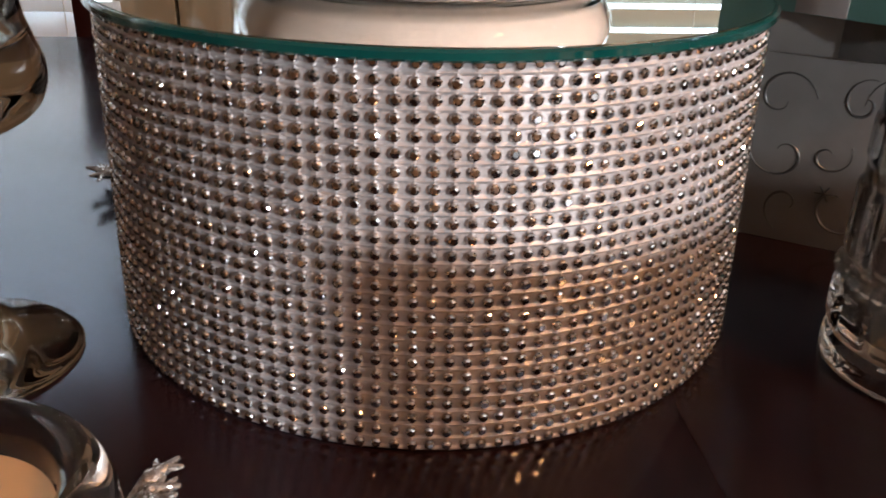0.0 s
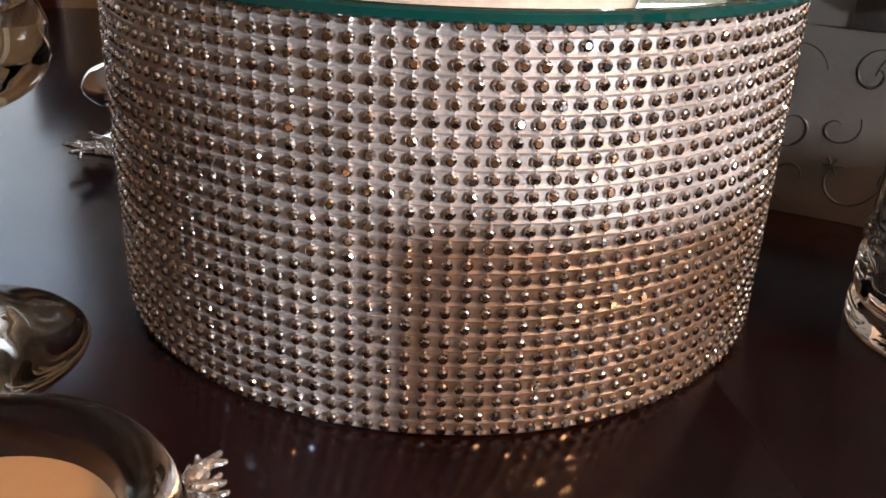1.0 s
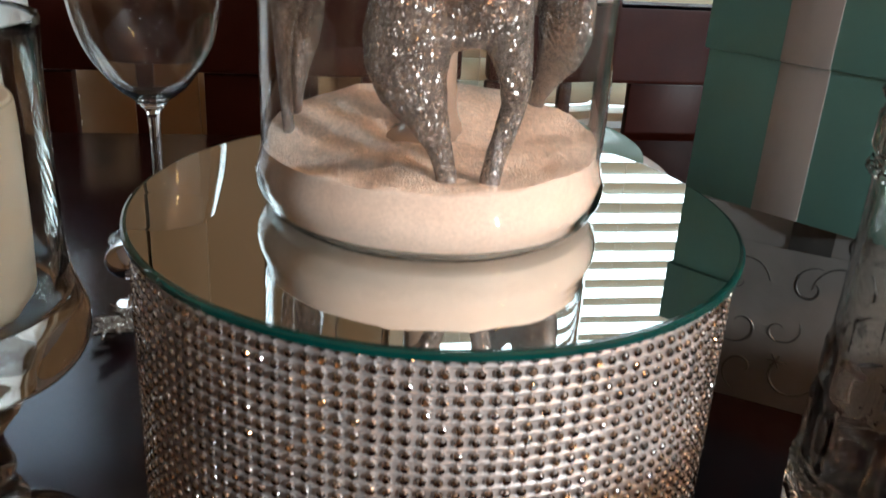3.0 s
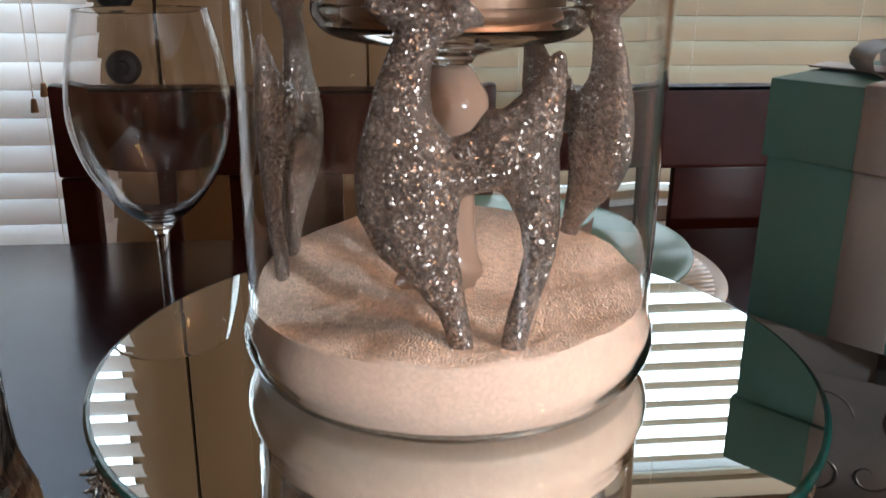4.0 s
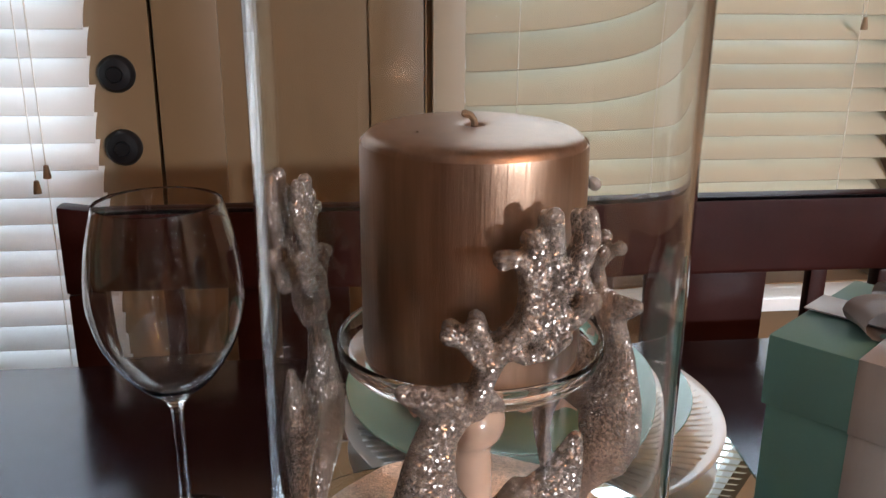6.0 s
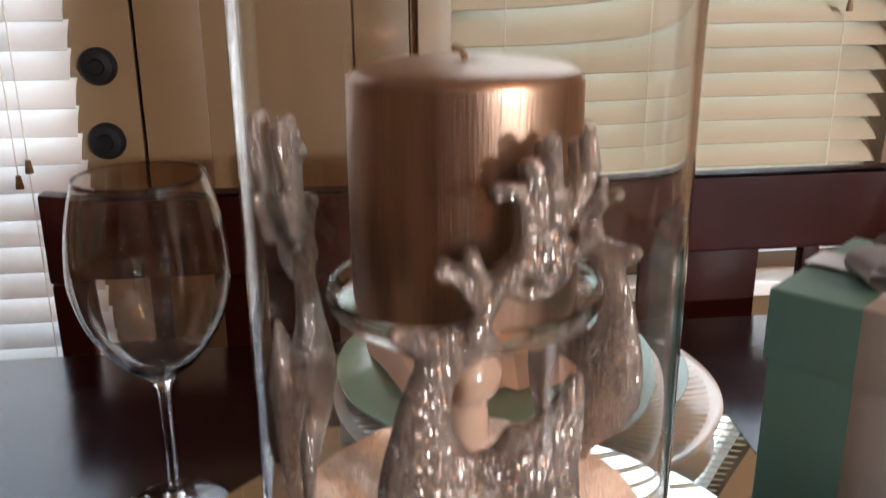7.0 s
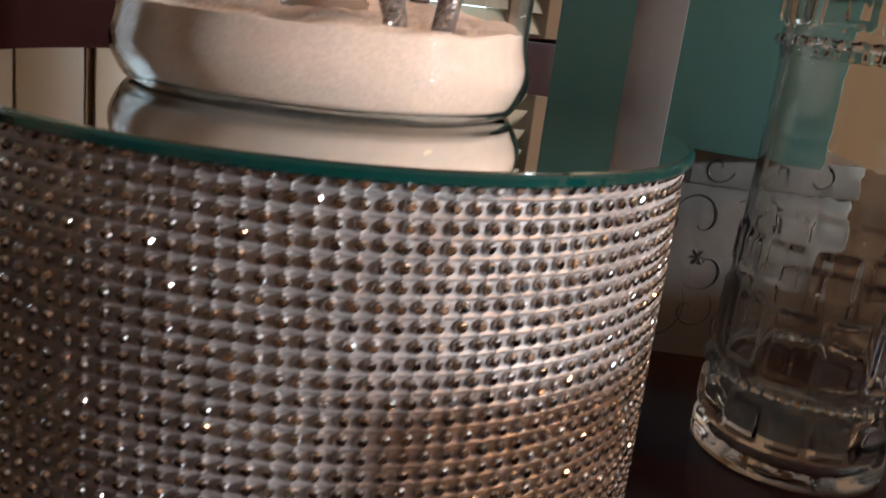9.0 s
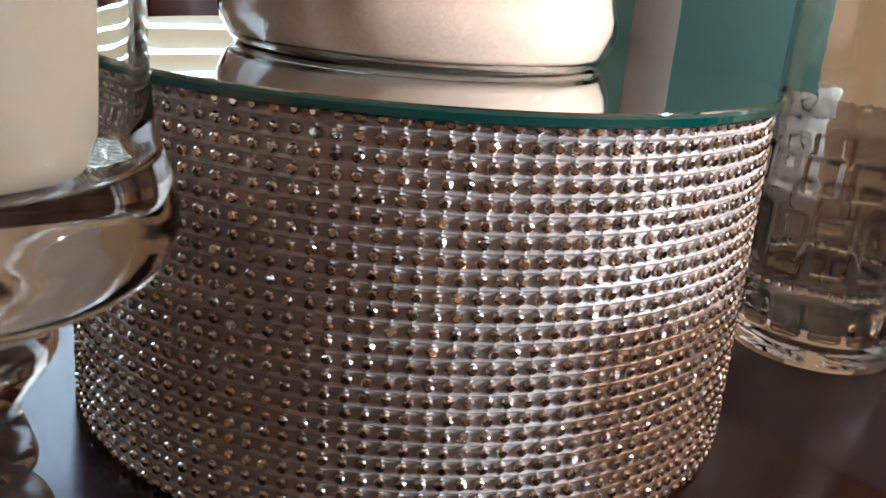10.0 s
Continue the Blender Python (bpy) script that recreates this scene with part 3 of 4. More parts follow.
for i in range(COLS_N):
    a = 2 * math.pi * (i + 0.5) / COLS_N - math.pi / 2
    near = abs((a + math.pi) % (2 * math.pi) - math.pi / 2) < 2 * math.pi * 6.01 / COLS_N
    for k in range(ROWS_N):
        m = Matrix.Rotation(a + rng.gauss(0, 0.0012), 4, "Z") @ Matrix.Translation((R0 + 0.0001 + FLARE * (1 - k / ROWS_N), 0, ROW0 + k * ROW_STEP + rng.gauss(0, 0.00012)))
        m = m @ Euler((rng.uniform(0, 0.8), rng.gauss(0, 0.085), rng.gauss(0, 0.085))).to_matrix().to_4x4()
        if near:
            s = new("rhinestone", stone_mesh)
            s.parent = riser
            s.matrix_basis = m
        else:
            base = len(all_v)
            all_v += [m @ Vector(v) for v in STONE_V]
            all_f += [tuple(base + q for q in f) for f in STONE_F]
mesh = bpy.data.meshes.new("rhinestone_field")
mesh.from_pydata([tuple(v) for v in all_v], [], all_f)
mesh.materials.append(M_STONE)
field = new("rhinestone_field", mesh)
field.parent = riser
tagged(field, "rows of faceted silver rhinestones", kind="stuff")

mirror = thing("round_mirror", pose(0, 0, H), "round mirror plate with green glass edge on the riser", "mirror")
part("glass_edge", lathe([(0.1, 0.0002), (0.1312, 0.0002), (0.1320, 0.001), (0.1320, 0.0030), (0.1310, 0.0038), (0.1297, 0.0038), (0.1297, 0.0034), (0.1, 0.0034)], 160), M_EDGE, mirror, "polished green glass rim")
part("mirror_face", lathe([(0, 0.0035), (0.1296, 0.0035), (0.1296, 0.0041), (0, 0.0041)], 160), M_MIRROR, mirror)
MIRROR_Z = H + 0.0042

# ---- the hurricane with sand, stags and candle ----
CX, CY = -0.003, 0.003
outer = smooth_profile([(0.0660, 0.0003), (0.0695, 0.0010), (0.0722, 0.0045), (0.0748, 0.0100), (0.0752, 0.0150), (0.0738, 0.0205), (0.0728, 0.0260), (0.0728, 0.0330), (0.0730, 0.0450)], 5)
inner = [(r - 0.0015, z + 0.0010) for r, z in outer if z > 0.0025][::-1]
hurricane = thing("hurricane_vase", pose(CX, CY, MIRROR_Z), "tall clear glass hurricane cylinder with beaded foot", "vase")
part("glass_wall", lathe(outer + [(0.0730, 0.20), (0.0737, 0.400), (0.0728, 0.4025), (0.0716, 0.400), (0.0708, 0.20)] + inner + [(0.0670, 0.0026), (0.0660, 0.0016)], 128, closed=True), M_HURR, hurricane).visible_shadow = False
part("glass_base", lathe([(0, 0.0004), (0.0655, 0.0004), (0.0658, 0.0010), (0.0655, 0.0022), (0, 0.0022)], 96), M_HURR, hurricane, "thick clear glass bottom").visible_shadow = False
SAND_TOP = 0.0320


def sand_height(x, y):
    dip = 0.007 * math.exp(-((x + 0.058) ** 2 + (y + 0.028) ** 2) / 0.0009)
    heap = 0.004 * math.exp(-((x - 0.02) ** 2 + (y - 0.03) ** 2) / 0.0016)
    return SAND_TOP + 0.055 * y - dip + heap + 0.0028 * noise.noise(Vector((x * 45, y * 45, 0))) + 0.0006 * noise.noise(Vector((x * 210, y * 210, 3)))


bm = bmesh.new()
rings = []
prof = [(0.0, 0.0028), (0.064, 0.0028)] + [(r - 0.0017, z + 0.0012) for r, z in outer if 0.003 < z < 0.027]
SEG = 180
for r, z in prof[1:]:
    rings.append([bm.verts.new((r * math.cos(2 * math.pi * i / SEG), r * math.sin(2 * math.pi * i / SEG), z)) for i in range(SEG)])
for k in range(48):
    r = 0.0703 * (1 - k / 48)
    ring = []
    for i in range(SEG):
        x, y = r * math.cos(2 * math.pi * i / SEG), r * math.sin(2 * math.pi * i / SEG)
        ring.append(bm.verts.new((x, y, sand_height(x, y))))
    rings.append(ring)
for a, b in zip(rings, rings[1:]):
    for i in range(SEG):
        bm.faces.new((a[i], a[(i + 1) % SEG], b[(i + 1) % SEG], b[i]))
bm.faces.new(rings[-1])
bm.faces.new(rings[0][::-1])
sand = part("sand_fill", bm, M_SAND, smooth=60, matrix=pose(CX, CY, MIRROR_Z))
# the side against the glass takes the copy dimmed against window light
sand.data.materials.append(M_PRESSED_DIM)
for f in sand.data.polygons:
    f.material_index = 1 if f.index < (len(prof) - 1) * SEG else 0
tagged(sand, "coarse white sand heaped inside the hurricane glass", "sand", kind="stuff")


def stag_mesh():
    """A stylised standing stag, facing -x, its back to the glass; limbs fused into one body."""
    bm = bmesh.new()

    def limb(points, flat=0.62, segs=10):
        tube(bm, [(x, 0, z) for x, z, r in points], [r * 1.04 + 0.0003 for x, z, r in points], segs, flat)

    # front leg and chest, neck, head
    limb([(0.0003, 0.0215, 0.0035), (-0.0010, 0.032, 0.0037), (-0.0035, 0.041, 0.0044), (-0.0085, 0.052, 0.0076), (-0.0140, 0.062, 0.0120), (-0.0165, 0.072, 0.0148), (-0.0172, 0.082, 0.0148), (-0.0178, 0.091, 0.0130), (-0.0190, 0.099, 0.0092), (-0.0182, 0.107, 0.0076), (-0.0160, 0.116, 0.0062), (-0.0120, 0.124, 0.0068)])
    limb([(-0.0268, 0.1302, 0.0025), (-0.0225, 0.1285, 0.0040), (-0.0165, 0.1262, 0.0056), (-0.0090, 0.1262, 0.0066), (-0.0035, 0.1275, 0.0056)], 0.8)
    limb([(-0.0010, 0.1280, 0.0036), (0.0035, 0.1255, 0.0018)], 0.6)
    # trunk, haunch, tail, hind leg
    limb([(-0.0120, 0.083, 0.0122), (-0.0030, 0.0842, 0.0086), (0.0040, 0.0860, 0.0088), (0.0100, 0.0885, 0.0118), (0.0150, 0.0915, 0.0128), (0.0190, 0.0960, 0.0096), (0.0222, 0.1035, 0.0064), (0.0247, 0.1105, 0.0040), (0.0262, 0.1160, 0.0022)])
    limb([(0.0165, 0.086, 0.0110), (0.0202, 0.077, 0.0076), (0.0222, 0.068, 0.0058), (0.0224, 0.058, 0.0045), (0.0196, 0.047, 0.0040), (0.0172, 0.039, 0.0038), (0.0156, 0.031, 0.0037), (0.0150, 0.0215, 0.0037)])
    # antlers: two broad beams with curling, knobbed tines
    for y, s in ((-0.0035, 1.0), (0.0055, 0.95)):
        def tine(points, thick=0.0027, knob=0.0033):
            r = [thick - 0.0005 * i / (len(points) - 1) for i in range(len(points))]
            r[-1] = knob
            tube(bm, [(x * s + (1 - s) * 0.004, y, 0.130 + (z - 0.130) * s) for x, z in points], r, 8, 0.9)
        tine([(-0.004, 0.129), (-0.002, 0.136), (0.001, 0.142), (0.005, 0.147), (0.011, 0.1515), (0.0165, 0.157), (0.021, 0.164), (0.0250, 0.171), (0.0278, 0.178), (0.0265, 0.1855)], 0.0036, 0.0030)
        tine([(-0.001, 0.138), (-0.0055, 0.1435), (-0.0090, 0.1475), (-0.0132, 0.1495)])
        tine([(0.0005, 0.140), (-0.0020, 0.147), (-0.0050, 0.1525)])
        tine([(0.0095, 0.151), (0.0112, 0.159), (0.0105, 0.167), (0.0070, 0.1722), (0.0024, 0.1715)], 0.0030)
        tine([(0.0130, 0.154), (0.0140, 0.163), (0.0132, 0.171), (0.0115, 0.1785)])
        tine([(0.0175, 0.158), (0.0190, 0.167), (0.0182, 0.176), (0.0168, 0.1850)])
        tine([(0.0105, 0.150), (0.0175, 0.1515), (0.0240, 0.1540), (0.0290, 0.1600)], 0.0030)
        tine([(0.0040, 0.145), (0.0100, 0.1425), (0.0165, 0.1440), (0.0215, 0.1490)], 0.0028, 0.0026)
        tine([(0.0150, 0.1440), (0.0180, 0.1510), (0.0200, 0.1580)], 0.0028, 0.0026)
    # the figure leans back from the glass
    for v in bm.verts:
        v.co.y += 0.085 * max(0.0, v.co.z - 0.03)
    return bm


stag_bm = stag_mesh()
stag = part("stag_figure", stag_bm, M_GLITTER, smooth=0)
re = stag.modifiers.new("fuse", "REMESH")
re.mode, re.voxel_size, re.use_smooth_shade = "VOXEL", 0.0009, True
sm = stag.modifiers.new("round", "SMOOTH")
sm.factor, sm.iterations = 0.5, 4
tagged(stag, "champagne glitter stag figurine standing in the sand", "figurine", "stags round the candle")
stag.matrix_basis = pose(0, -0.056, MIRROR_Z)
for turn, twist in ((-110, 14), (-234, 0)):
    copy_thing(stag, Matrix.Translation((CX, CY, 0)) @ pose(0, 0, 0, 0, 0, turn) @ pose(-CX, -0.0575 - CY, MIRROR_Z, 5, 0, twist))

holder = thing("candle_holder", pose(CX, CY, MIRROR_Z), "glass pedestal candle holder with milky stem in sand", "candle holder")
part("stem", lathe(smooth_profile([(0.0, 0.024), (0.026, 0.025), (0.028, 0.027), (0.022, 0.030), (0.012, 0.036), (0.0095, 0.050), (0.0088, 0.076), (0.0085, 0.083), (0.0125, 0.0890), (0.0132, 0.0960), (0.0095, 0.1030), (0.0065, 0.1075), (0.0, 0.1078)], 4), 48), M_MILK, holder, "milky glass stem with a round knop")
dish = part("dish", lathe(smooth_profile([(0.0, 0.1080), (0.0066, 0.1080), (0.010, 0.1110), (0.024, 0.1145), (0.040, 0.1175), (0.0462, 0.1220), (0.0475, 0.1275), (0.0462, 0.1285), (0.0445, 0.1240), (0.038, 0.1212), (0.0, 0.1205)], 4), 64), M_DISH, holder)
dish.visible_shadow = False
candle = thing("pillar_candle", pose(CX, CY, MIRROR_Z + 0.1212), "metallic rose gold pillar candle on the glass holder", "candle")
part("wax_body", lathe(smooth_profile([(0.0, 0.0), (0.0345, 0.0), (0.0372, 0.0012), (0.0381, 0.0045)], 4) + smooth_profile([(0.0383, 0.030), (0.0382, 0.0715), (0.0374, 0.0755), (0.0345, 0.0785), (0.025, 0.0800), (0.006, 0.0805), (0.003, 0.0795), (0, 0.0793)], 5), 96), M_CANDLE, candle)
bm = bmesh.new()
tube(bm, [(0, 0, 0.078), (0, 0.0003, 0.0815), (-0.0012, 0.0006, 0.0832), (-0.0034, 0.0008, 0.0838)], [0.0011, 0.0011, 0.0012, 0.0013], 8)
part("wick", bm, M_WICK, candle, "short burnt wick")

# ---- the gift boxes ----
BOX_TURN = -28


def silver_box():
    """A square embossed foil gift box; scrolls stand proud of its faces."""
    w, d, h, lid = 0.165, 0.165, 0.115, 0.0195
    ob = thing("gift_box", pose(0.1375, 0.0716, 0, 0, 0, BOX_TURN), "silver foil gift box embossed with scrolls", "box", "gift boxes in a stack")
    part("base", block(w - 0.004, d - 0.004, h - lid + 0.002, (w / 2, d / 2, (h - lid + 0.002) / 2), 0.001), M_FOIL, ob)
    part("lid", block(w + 0.002, d + 0.002, lid, (w / 2, d / 2, h - lid / 2), 0.0015), M_FOIL, ob, "shallow silver foil lid")
    # dark strip on the lid side, below the upper box's ribbon
    part("ribbon", block(0.021, 0.0009, lid - 0.001, (0.068, -0.0016, h - lid / 2), 0.0003), M_SCROLL, ob, "dark grey strip on the lid side")
    rng = random.Random(8)

    def scroll(cx, cz, r, start, sweep, y, tall=1.0):
        """A pressed curl that opens into a long stem."""
        bm = bmesh.new()
        n = 30
        pts, rad = [], []
        for i in range(n):
            t = i / (n - 1)
            q = r * (1.25 - 1.0 * t) if t < 0.25 else r * (1 - 0.78 * (t - 0.25) / 0.75)
            a = start + sweep * t
            pts.append((cx + q * math.cos(a), y, cz + q * math.sin(a) * tall))
            rad.append(0.00025 + 0.00050 * math.sin(math.pi * t) ** 2)
        tube(bm, pts, rad, 6, 0.6)
        return bm

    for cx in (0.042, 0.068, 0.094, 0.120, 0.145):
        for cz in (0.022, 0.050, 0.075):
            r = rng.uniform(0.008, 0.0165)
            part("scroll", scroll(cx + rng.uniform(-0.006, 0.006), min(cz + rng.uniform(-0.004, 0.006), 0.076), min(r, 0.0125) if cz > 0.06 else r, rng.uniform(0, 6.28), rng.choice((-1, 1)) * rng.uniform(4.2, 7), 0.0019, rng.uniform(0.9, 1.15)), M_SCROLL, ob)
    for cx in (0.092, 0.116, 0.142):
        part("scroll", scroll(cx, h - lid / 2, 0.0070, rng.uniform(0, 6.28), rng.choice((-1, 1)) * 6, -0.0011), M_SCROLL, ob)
    for cx, cz in ((0.0915, 0.056), (0.064, 0.029), (0.118, 0.031)):
        bm = bmesh.new()
        for k in range(3):
            a = math.pi * k / 3
            tube(bm, [(cx - 0.004 * math.cos(a), 0.0018, cz - 0.004 * math.sin(a)), (cx + 0.004 * math.cos(a), 0.0018, cz + 0.004 * math.sin(a))], [0.0006, 0.0006], 6)
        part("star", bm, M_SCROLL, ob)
    return h


SILVER_H = silver_box()


def turquoise_box():
    w, wide, h, lid = 0.104, 0.140, 0.111, 0.0345
    ob = thing("gift_box", pose(0.1375, 0.0775, SILVER_H, 0, 0, -46), "turquoise gift box with white satin ribbon and bow", "box", "gift boxes in a stack")
    part("base", block(wide - 0.004, w - 0.004, h - lid + 0.002, (wide / 2, w / 2, (h - lid + 0.002) / 2), 0.0008), M_TURQ, ob)
    part("lid", block(wide, w, lid, (wide / 2, w / 2, h - lid / 2), 0.0012), M_TURQ, ob, "turquoise card lid")
    r0, r1 = 0.0400, 0.0640
    rc, rw = (r0 + r1) / 2, r1 - r0
    for y, dy in ((-0.0006, 1), (w + 0.0006, -1)):
        part("ribbon", block(rw, 0.0009, lid + 0.001, (rc, y, h - lid / 2 + 0.0005), 0.0003), M_RIBBON, ob)
        part("ribbon", block(rw, 0.0009, h - lid - 0.001, (rc, y + dy * 0.002, (h - lid) / 2), 0.0003), M_RIBBON, ob)
    part("ribbon", block(rw, w + 0.002, 0.0009, (rc, w / 2, h + 0.0006), 0.0003), M_RIBBON, ob)
    part("ribbon", block(wide + 0.002, rw, 0.0009, (wide / 2, w / 2, h + 0.0016), 0.0003), M_RIBBON, ob)
    # the bow: four soft loops, a knot and two tails
    part("knot", block(0.014, 0.014, 0.010, (rc, w / 2, h + 0.0075), 0.004), M_RIBBON, ob)

    def loop(angle, size, lift):
        bm = bmesh.new()
        n, half = 18, 0.0115
        rows = []
        for i in range(n + 1):
            t = i / n
            a = 2 * math.pi * t
            u = size * (0.5 - 0.5 * math.cos(a))
            z = lift * math.sin(a) * (1.1 - 0.25 * math.cos(a)) + 0.006
            k = half * (0.45 + 0.55 * math.sin(math.pi * t))
            rows.append([bm.verts.new((u, s * k, z + c)) for s, c in ((-1, 0), (-0.3, 0.001 * math.sin(a * 2)), (0.3, -0.001 * math.sin(a * 3)), (1, 0))])
        for p, q in zip(rows, rows[1:]):
            for k in range(3):
                bm.faces.new((p[k], p[k + 1], q[k + 1], q[k]))
        bmesh.ops.solidify(bm, geom=bm.faces[:], thickness=0.0006)
        part("bow_loop", bm, M_RIBBON, ob, matrix=pose(rc, w / 2, h + 0.002, 0, 0, angle))

    for angle, size, lift in ((225, 0.036, 0.007), (45, 0.036, 0.007), (135, 0.034, 0.008), (315, 0.034, 0.008)):
        loop(angle, size, lift)


turquoise_box()

# ---- pressed glass tumbler ----


def tall_tumbler():
    """A tall pressed glass cylinder: block band, twisted rope rings, arches, and a collar of panels."""
    ob = thing("glass_vase", pose(0.197, -0.069, 0.0002), "tall pressed clear glass vase with rope bands", "vase")
    shape = [(0.0, 0.0392), (0.002, 0.0402), (0.0075, 0.0402), (0.010, 0.0398), (0.012, 0.0382), (0.034, 0.0382), (0.042, 0.0378), (0.075, 0.0374), (0.12, 0.0368), (0.165, 0.0370), (0.170, 0.0380), (0.224, 0.0382), (0.2285, 0.0388)]
    bands = ((0.0135, 0.0315, 14, 0.0, 0.0022), (0.043, 0.073, 12, 0.5, 0.0017), (0.079, 0.098, 12, 0.0, 0.0012), (0.177, 0.196, 10, 0.0, 0.0022), (0.2055, 0.222, 10, 0.5, 0.0022))

    def relief(a, r, z):
        if r < 0.0360:
            return r
        for z0, z1, n, off, high in bands:
            if z0 < z < z1:
                u = abs((n * a / (2 * math.pi) + off) % 1 - 0.5) * 2
                side = min(1, max(0, (0.86 - u) / 0.22))
                end = min(1, min(z - z0, z1 - z) / 0.0035)
                return r + high * side * side * (3 - 2 * side) * end * end * (3 - 2 * end)
        return r

    zs = [0.2285 * k / 170 for k in range(171)]
    outer = [(float(np.interp(z, [p[0] for p in shape], [p[1] for p in shape])), z) for z in zs]
    inner = [(0.0372, 0.2298), (0.0352, 0.2285), (0.0340, 0.170), (0.0338, 0.110), (0.0332, 0.030), (0.0300, 0.016), (0, 0.014)]
    part("body", lathe([(0, 0.0)] + outer + inner, 216, wave=relief), M_BOTTLE, ob)

    def rope(r, z, thick, twists):
        bm = bmesh.new()
        seg, ring = 132, 6
        grid = []
        for i in range(seg):
            a = 2 * math.pi * i / seg
            q = thick * (1 + 0.28 * math.sin(a * twists))
            grid.append([bm.verts.new(((r + q * math.cos(b)) * math.cos(a), (r + q * math.cos(b)) * math.sin(a), z + q * math.sin(b))) for b in [2 * math.pi * j / ring for j in range(ring)]])
        for i in range(seg):
            for j in range(ring):
                bm.faces.new((grid[i][j], grid[(i + 1) % seg][j], grid[(i + 1) % seg][(j + 1) % ring], grid[i][(j + 1) % ring]))
        part("rope_band", bm, M_BOTTLE, ob)

    rope(0.0388, 0.0372, 0.0020, 44)
    rope(0.0382, 0.172, 0.0019, 40)
    rope(0.0386, 0.2007, 0.0022, 34)


tall_tumbler()

# ---- wine glass ----
wine = thing("wine_glass", pose(-0.187, 0.258, 0.0002), "empty clear stemmed wine glass on the table", "wine glass")
part("foot", lathe(smooth_profile([(0.0, 0.0), (0.036, 0.0), (0.0375, 0.0012), (0.034, 0.0026), (0.016, 0.0055), (0.0075, 0.0098), (0.0, 0.0099)], 6), 72), M_GLASS, wine)
part("stem", lathe(smooth_profile([(0.0, 0.0100), (0.0074, 0.0100), (0.0050, 0.018), (0.0042, 0.030), (0.0038, 0.070), (0.0046, 0.094), (0.0070, 0.1008), (0.0, 0.1009)], 6), 40), M_GLASS, wine)
part("bowl", lathe(smooth_profile([(0.0, 0.1010), (0.0072, 0.1010), (0.0120, 0.1062), (0.0260, 0.118), (0.0420, 0.142), (0.0498, 0.168), (0.0505, 0.187), (0.0470, 0.214), (0.0402, 0.2405)], 6)
                   + [(0.0400, 0.2409)] + smooth_profile([(0.0397, 0.2404), (0.0465, 0.214), (0.0499, 0.187), (0.0491, 0.168), (0.0413, 0.1425), (0.0252, 0.1190), (0.0090, 0.1085), (0.0, 0.1070)], 6), 72), M_GLASS, wine)

# ---- glass candlestick with ivory candle ----
stick = thing("candlestick", pose(-0.175, -0.080, 0.0002), "footed clear glass hurricane candlestick with knopped stem", "candlestick")
part("foot", lathe(smooth_profile([(0.0, 0.0), (0.0405, 0.0), (0.0425, 0.0020), (0.0395, 0.0050), (0.0250, 0.0110), (0.0160, 0.0170), (0.0, 0.0172)], 5), 72), M_CLEAR, stick)
part("stem", lathe(smooth_profile([(0.0, 0.0174), (0.0158, 0.0174), (0.0130, 0.0240), (0.0165, 0.0290), (0.0150, 0.0345), (0.0115, 0.0400), (0.0135, 0.0460), (0.0120, 0.0520), (0.0105, 0.0600), (0.0150, 0.0680), (0.0190, 0.0740), (0.0170, 0.0800), (0.0, 0.0802)], 5), 56), M_CLEAR, stick)
part("cup", lathe(smooth_profile([(0.0, 0.0804), (0.0170, 0.0804), (0.0260, 0.0862), (0.0400, 0.0930), (0.0455, 0.1010), (0.0462, 0.1100), (0.0436, 0.1190), (0.0412, 0.1290), (0.0402, 0.1500), (0.0400, 0.1950), (0.0412, 0.2150)], 5)
                  + [(0.0405, 0.2165), (0.0395, 0.2150)] + smooth_profile([(0.0376, 0.1950), (0.0375, 0.1400), (0.0372, 0.1250), (0.0345, 0.1160), (0.0, 0.1140)], 5), 72), M_CLEAR, stick)
ivory = thing("pillar_candle", pose(-0.175, -0.080, 0.1148), "ivory pillar candle inside the glass candlestick", "candle")
part("wax_body", lathe(smooth_profile([(0.0, 0.0), (0.0230, 0.0), (0.0275, 0.0020), (0.0297, 0.0075)], 5) + smooth_profile([(0.0303, 0.030), (0.0303, 0.070), (0.0290, 0.0745), (0.0250, 0.0760), (0.0, 0.0740)], 5), 64), M_WAX, ivory)
bm = bmesh.new()
tube(bm, [(0, 0, 0.0725), (0, 0.0005, 0.082)], [0.0010, 0.0009], 6)
part("wick", bm, M_WICK, ivory)

# ---- votive bowl with peach candle ----
VX, VY = -0.108, -0.216
votive = part("votive_bowl", lathe(smooth_profile([(0.0, 0.0), (0.030, 0.0), (0.0370, 0.0030), (0.0415, 0.0160), (0.0428, 0.0340), (0.0412, 0.0460), (0.0365, 0.0520), (0.0315, 0.0500), (0.0290, 0.0430), (0.0292, 0.0200), (0.0270, 0.0090), (0.0, 0.0075)], 5), 72), M_SMOKE, matrix=pose(VX, VY, 0.0002))
tagged(votive, "thick rounded clear glass votive bowl on the table", "candle holder")
tea = thing("votive_candle", pose(VX, VY, 0.0082), "peach wax candle inside the glass votive bowl", "candle")
part("wax_body", lathe(smooth_profile([(0.0, 0.0), (0.0255, 0.0), (0.0278, 0.0120), (0.0280, 0.0300), (0.0262, 0.0325), (0.0, 0.0318)], 4), 56), M_PEACH, tea)
bm = bmesh.new()
tube(bm, [(0, 0, 0.031), (0.0006, 0, 0.037)], [0.0009, 0.0008], 6)
part("wick", bm, M_WICK, tea)


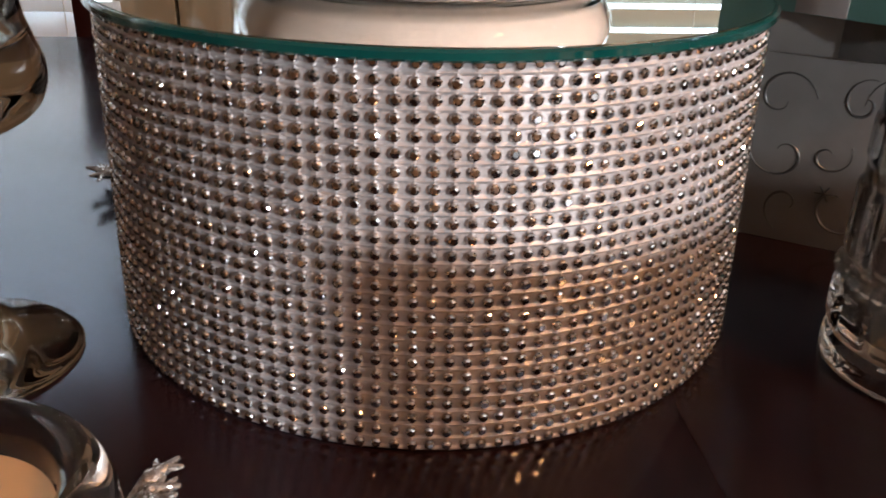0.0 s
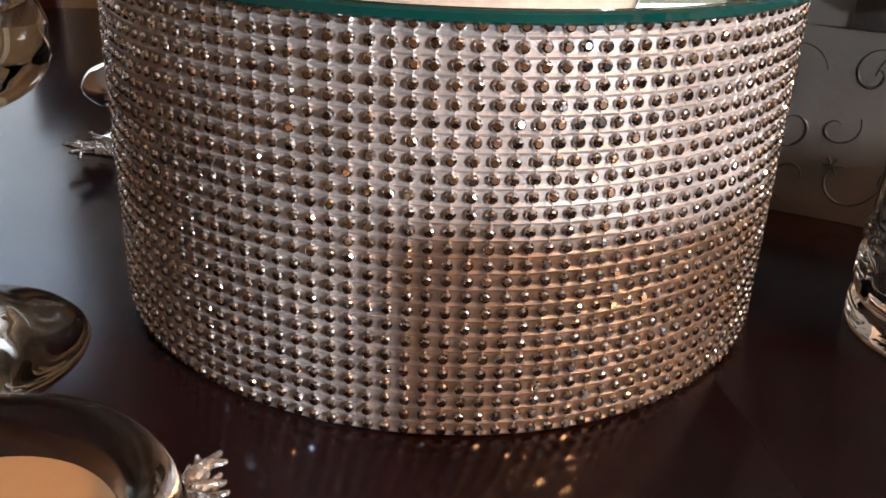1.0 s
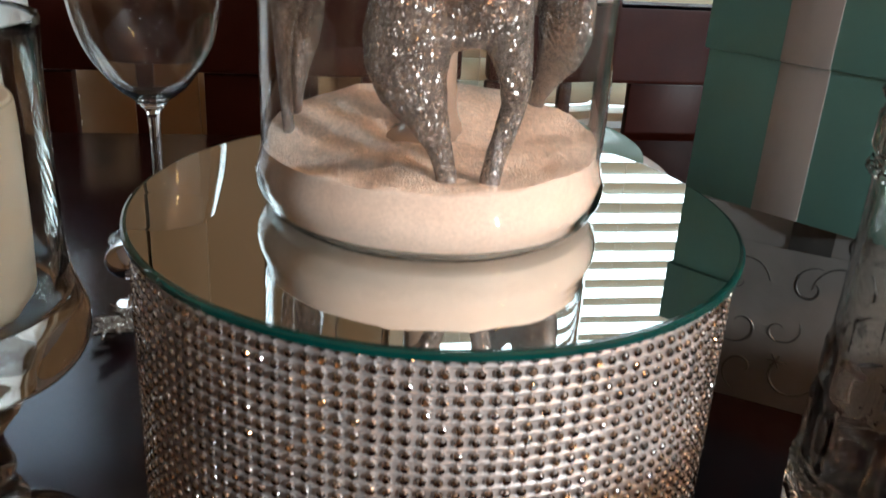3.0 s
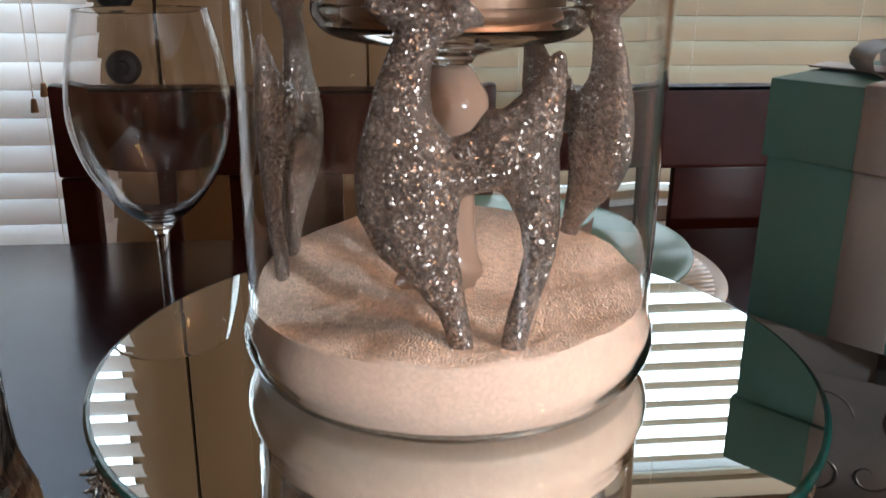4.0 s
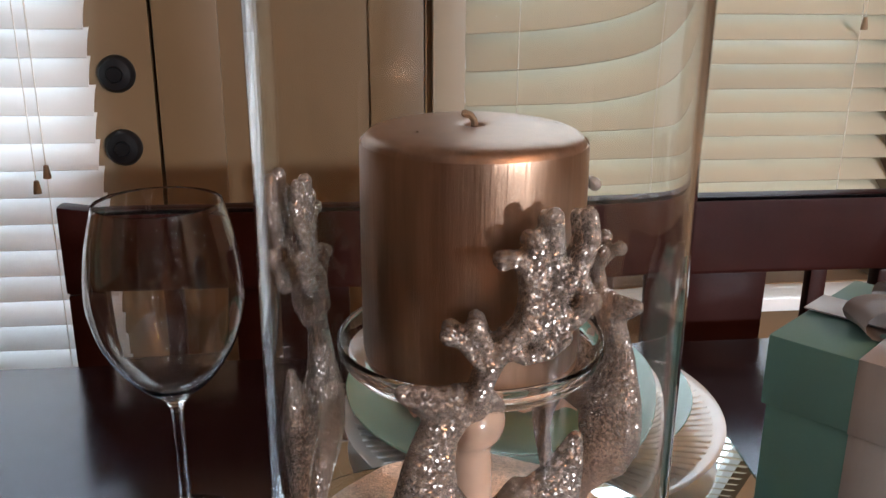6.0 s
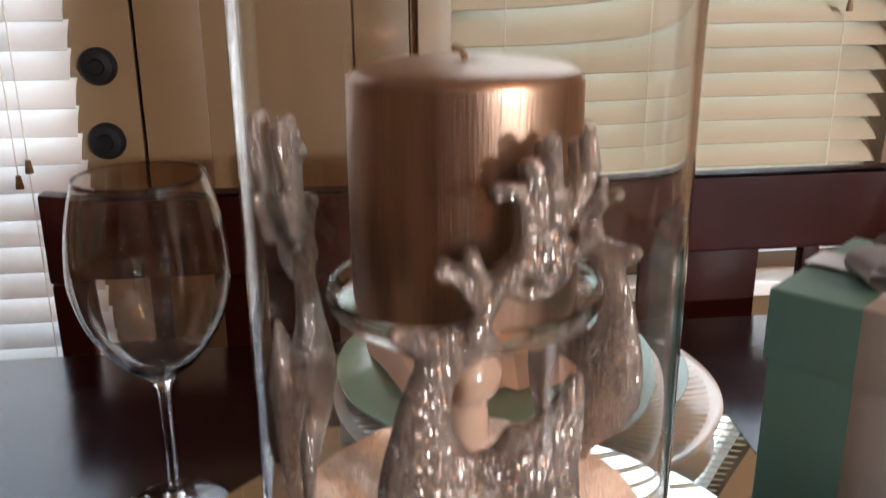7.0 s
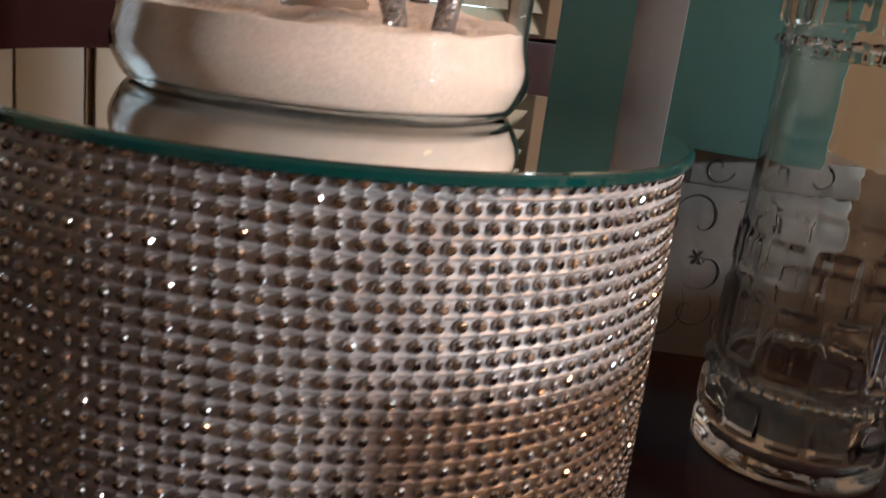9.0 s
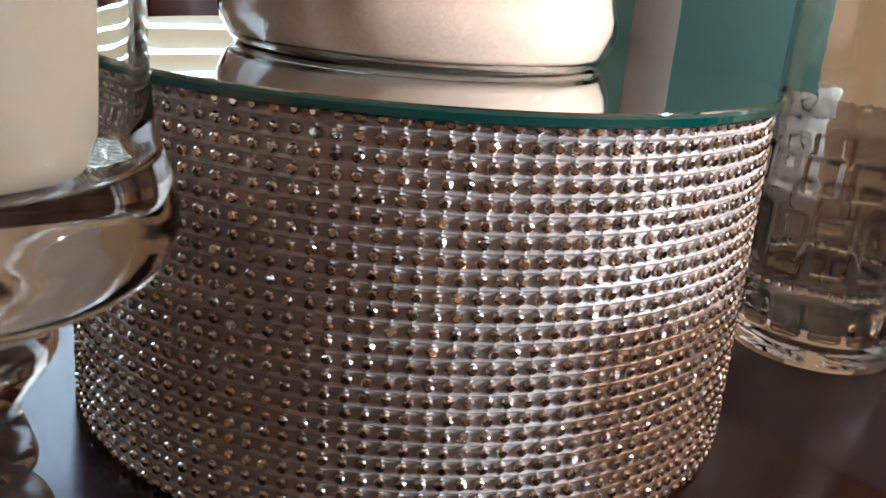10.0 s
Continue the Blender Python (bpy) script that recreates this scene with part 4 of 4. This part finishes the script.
def sprig(x, y, turn, seed, count, reach):
    """A flat spray of frosted berries and pointed twigs lying on the table."""
    ob = thing("glitter_sprig", pose(x, y, 0, 0, 0, turn), "silver glitter twig spray lying on the table", "ornament", "glitter sprays")
    rng = random.Random(seed)
    for k in range(count):
        a = radians(-75 + 150 * k / max(count - 1, 1) + rng.uniform(-8, 8))
        n = reach * rng.uniform(0.7, 1.0)
        z1 = rng.uniform(0.004, 0.020)
        bm = bmesh.new()
        pts = [(0, 0, 0.005), (n * 0.5 * math.cos(a), n * 0.5 * math.sin(a), 0.006 + z1 * 0.4), (n * math.cos(a), n * math.sin(a), z1)]
        tube(bm, pts, [0.0022, 0.0030, 0.0009], 7)
        for j in range(3):
            t = 0.35 + 0.2 * j
            q = Vector(pts[1]).lerp(Vector(pts[2]), max(0, (t - 0.5) * 2)) if t > 0.5 else Vector(pts[0]).lerp(Vector(pts[1]), t * 2)
            b = a + rng.choice((-1, 1)) * rng.uniform(0.5, 0.9)
            e = q + Vector((math.cos(b), math.sin(b), rng.uniform(-0.1, 0.5))) * n * 0.28
            tube(bm, [tuple(q), tuple(e)], [0.0018, 0.0008], 6)
        part("twig", bm, M_SILVERG, ob, smooth=50)
    return ob


sprig(-0.083, -0.166, -25, 3, 5, 0.020)
sprig(-0.168, 0.105, 165, 4, 6, 0.030)
sprig(-0.130, -0.250, 200, 6, 4, 0.026)
orn = thing("chrome_ornament", pose(-0.178, 0.150, 0), "small polished chrome bauble on a short stem", "ornament")
part("bulb", lathe(smooth_profile([(0.0, 0.020), (0.010, 0.0215), (0.0165, 0.027), (0.0175, 0.033), (0.0130, 0.040), (0.0055, 0.044), (0.0, 0.0445)], 5), 40), M_CHROME, orn)
part("stem", lathe(smooth_profile([(0.0, 0.0), (0.012, 0.0), (0.0125, 0.0012), (0.006, 0.003), (0.003, 0.008), (0.003, 0.016), (0.005, 0.0205), (0.0, 0.021)], 4), 28), M_CHROME, orn)

# ---- place setting beyond the riser ----
PX, PY, MAT_Z = 0.072, 0.405, 0.0034
mat = thing("mirror_mat", pose(PX, 0.365, 0.0002), "square mirrored place mat under the charger plate", "place mat")
part("glass_body", block(0.345, 0.320, 0.0028, (0, 0, 0.0014), 0.0006), M_EDGE, mat, "green glass edge")
part("mirror_face", block(0.341, 0.316, 0.0004, (0, 0, 0.0030), 0.0001), M_MIRROR, mat)
charger = tagged(part("charger_plate", lathe([(0, 0.004), (0.105, 0.004), (0.112, 0.0065), (0.158, 0.0165), (0.1655, 0.0175), (0.168, 0.0165), (0.166, 0.0145), (0.112, 0.003), (0.104, 0.0), (0, 0.0)], 192,
                      wave=lambda a, r, z: r + (0.0009 * math.sin(96 * a) if r > 0.15 else 0)), M_CHARGER, matrix=pose(PX + 0.002, PY, MAT_Z)), "white ribbed glass charger plate on the table", "plate")
for k in range(96):
    bm = block(0.040, 0.0034, 0.0022, (0, 0, 0), 0.0008, segs=1)
    part("rib", bm, M_CHARGER, charger, matrix=pose(0, 0, 0, 0, 0, 360 * k / 96) @ pose(0.138, 0, 0.0124, 0, -12.5, 0))
bowl = tagged(part("dinner_plate", lathe(smooth_profile([(0, 0.0), (0.080, 0.0), (0.084, 0.002), (0.115, 0.0120), (0.147, 0.0205), (0.1500, 0.0225), (0.1480, 0.0240), (0.115, 0.0165), (0.086, 0.0070), (0.0, 0.0060)], 4), 96), M_PLATE, matrix=pose(PX - 0.011, PY, MAT_Z + 0.0162)), "sea green glazed dinner plate on the charger", "plate")


def napkin():
    """A linen napkin folded into a soft pleated fan."""
    bm = bmesh.new()
    n, m = 26, 8
    grid = []
    for i in range(n + 1):
        u = i / n - 0.5
        row = []
        for j in range(m + 1):
            v = j / m
            spread = 0.95 + 0.45 * v
            x = u * 0.16 * spread
            y = -0.055 + 0.11 * v
            z = 0.012 + 0.020 * math.sin(math.pi * v) * (1 - 3.2 * u * u) + 0.006 * (0.35 + 0.65 * v) * math.sin(u * 40)
            row.append(bm.verts.new((x, y, z)))
        grid.append(row)
    for i in range(n):
        for j in range(m):
            bm.faces.new((grid[i][j], grid[i + 1][j], grid[i + 1][j + 1], grid[i][j + 1]))
    bmesh.ops.solidify(bm, geom=bm.faces[:], thickness=0.0035)
    return bm


tagged(part("napkin", napkin(), M_NAPKIN, matrix=pose(PX - 0.027, PY, MAT_Z + 0.0262, 0, 0, 4)), "blush linen napkin folded on the plate", "napkin")
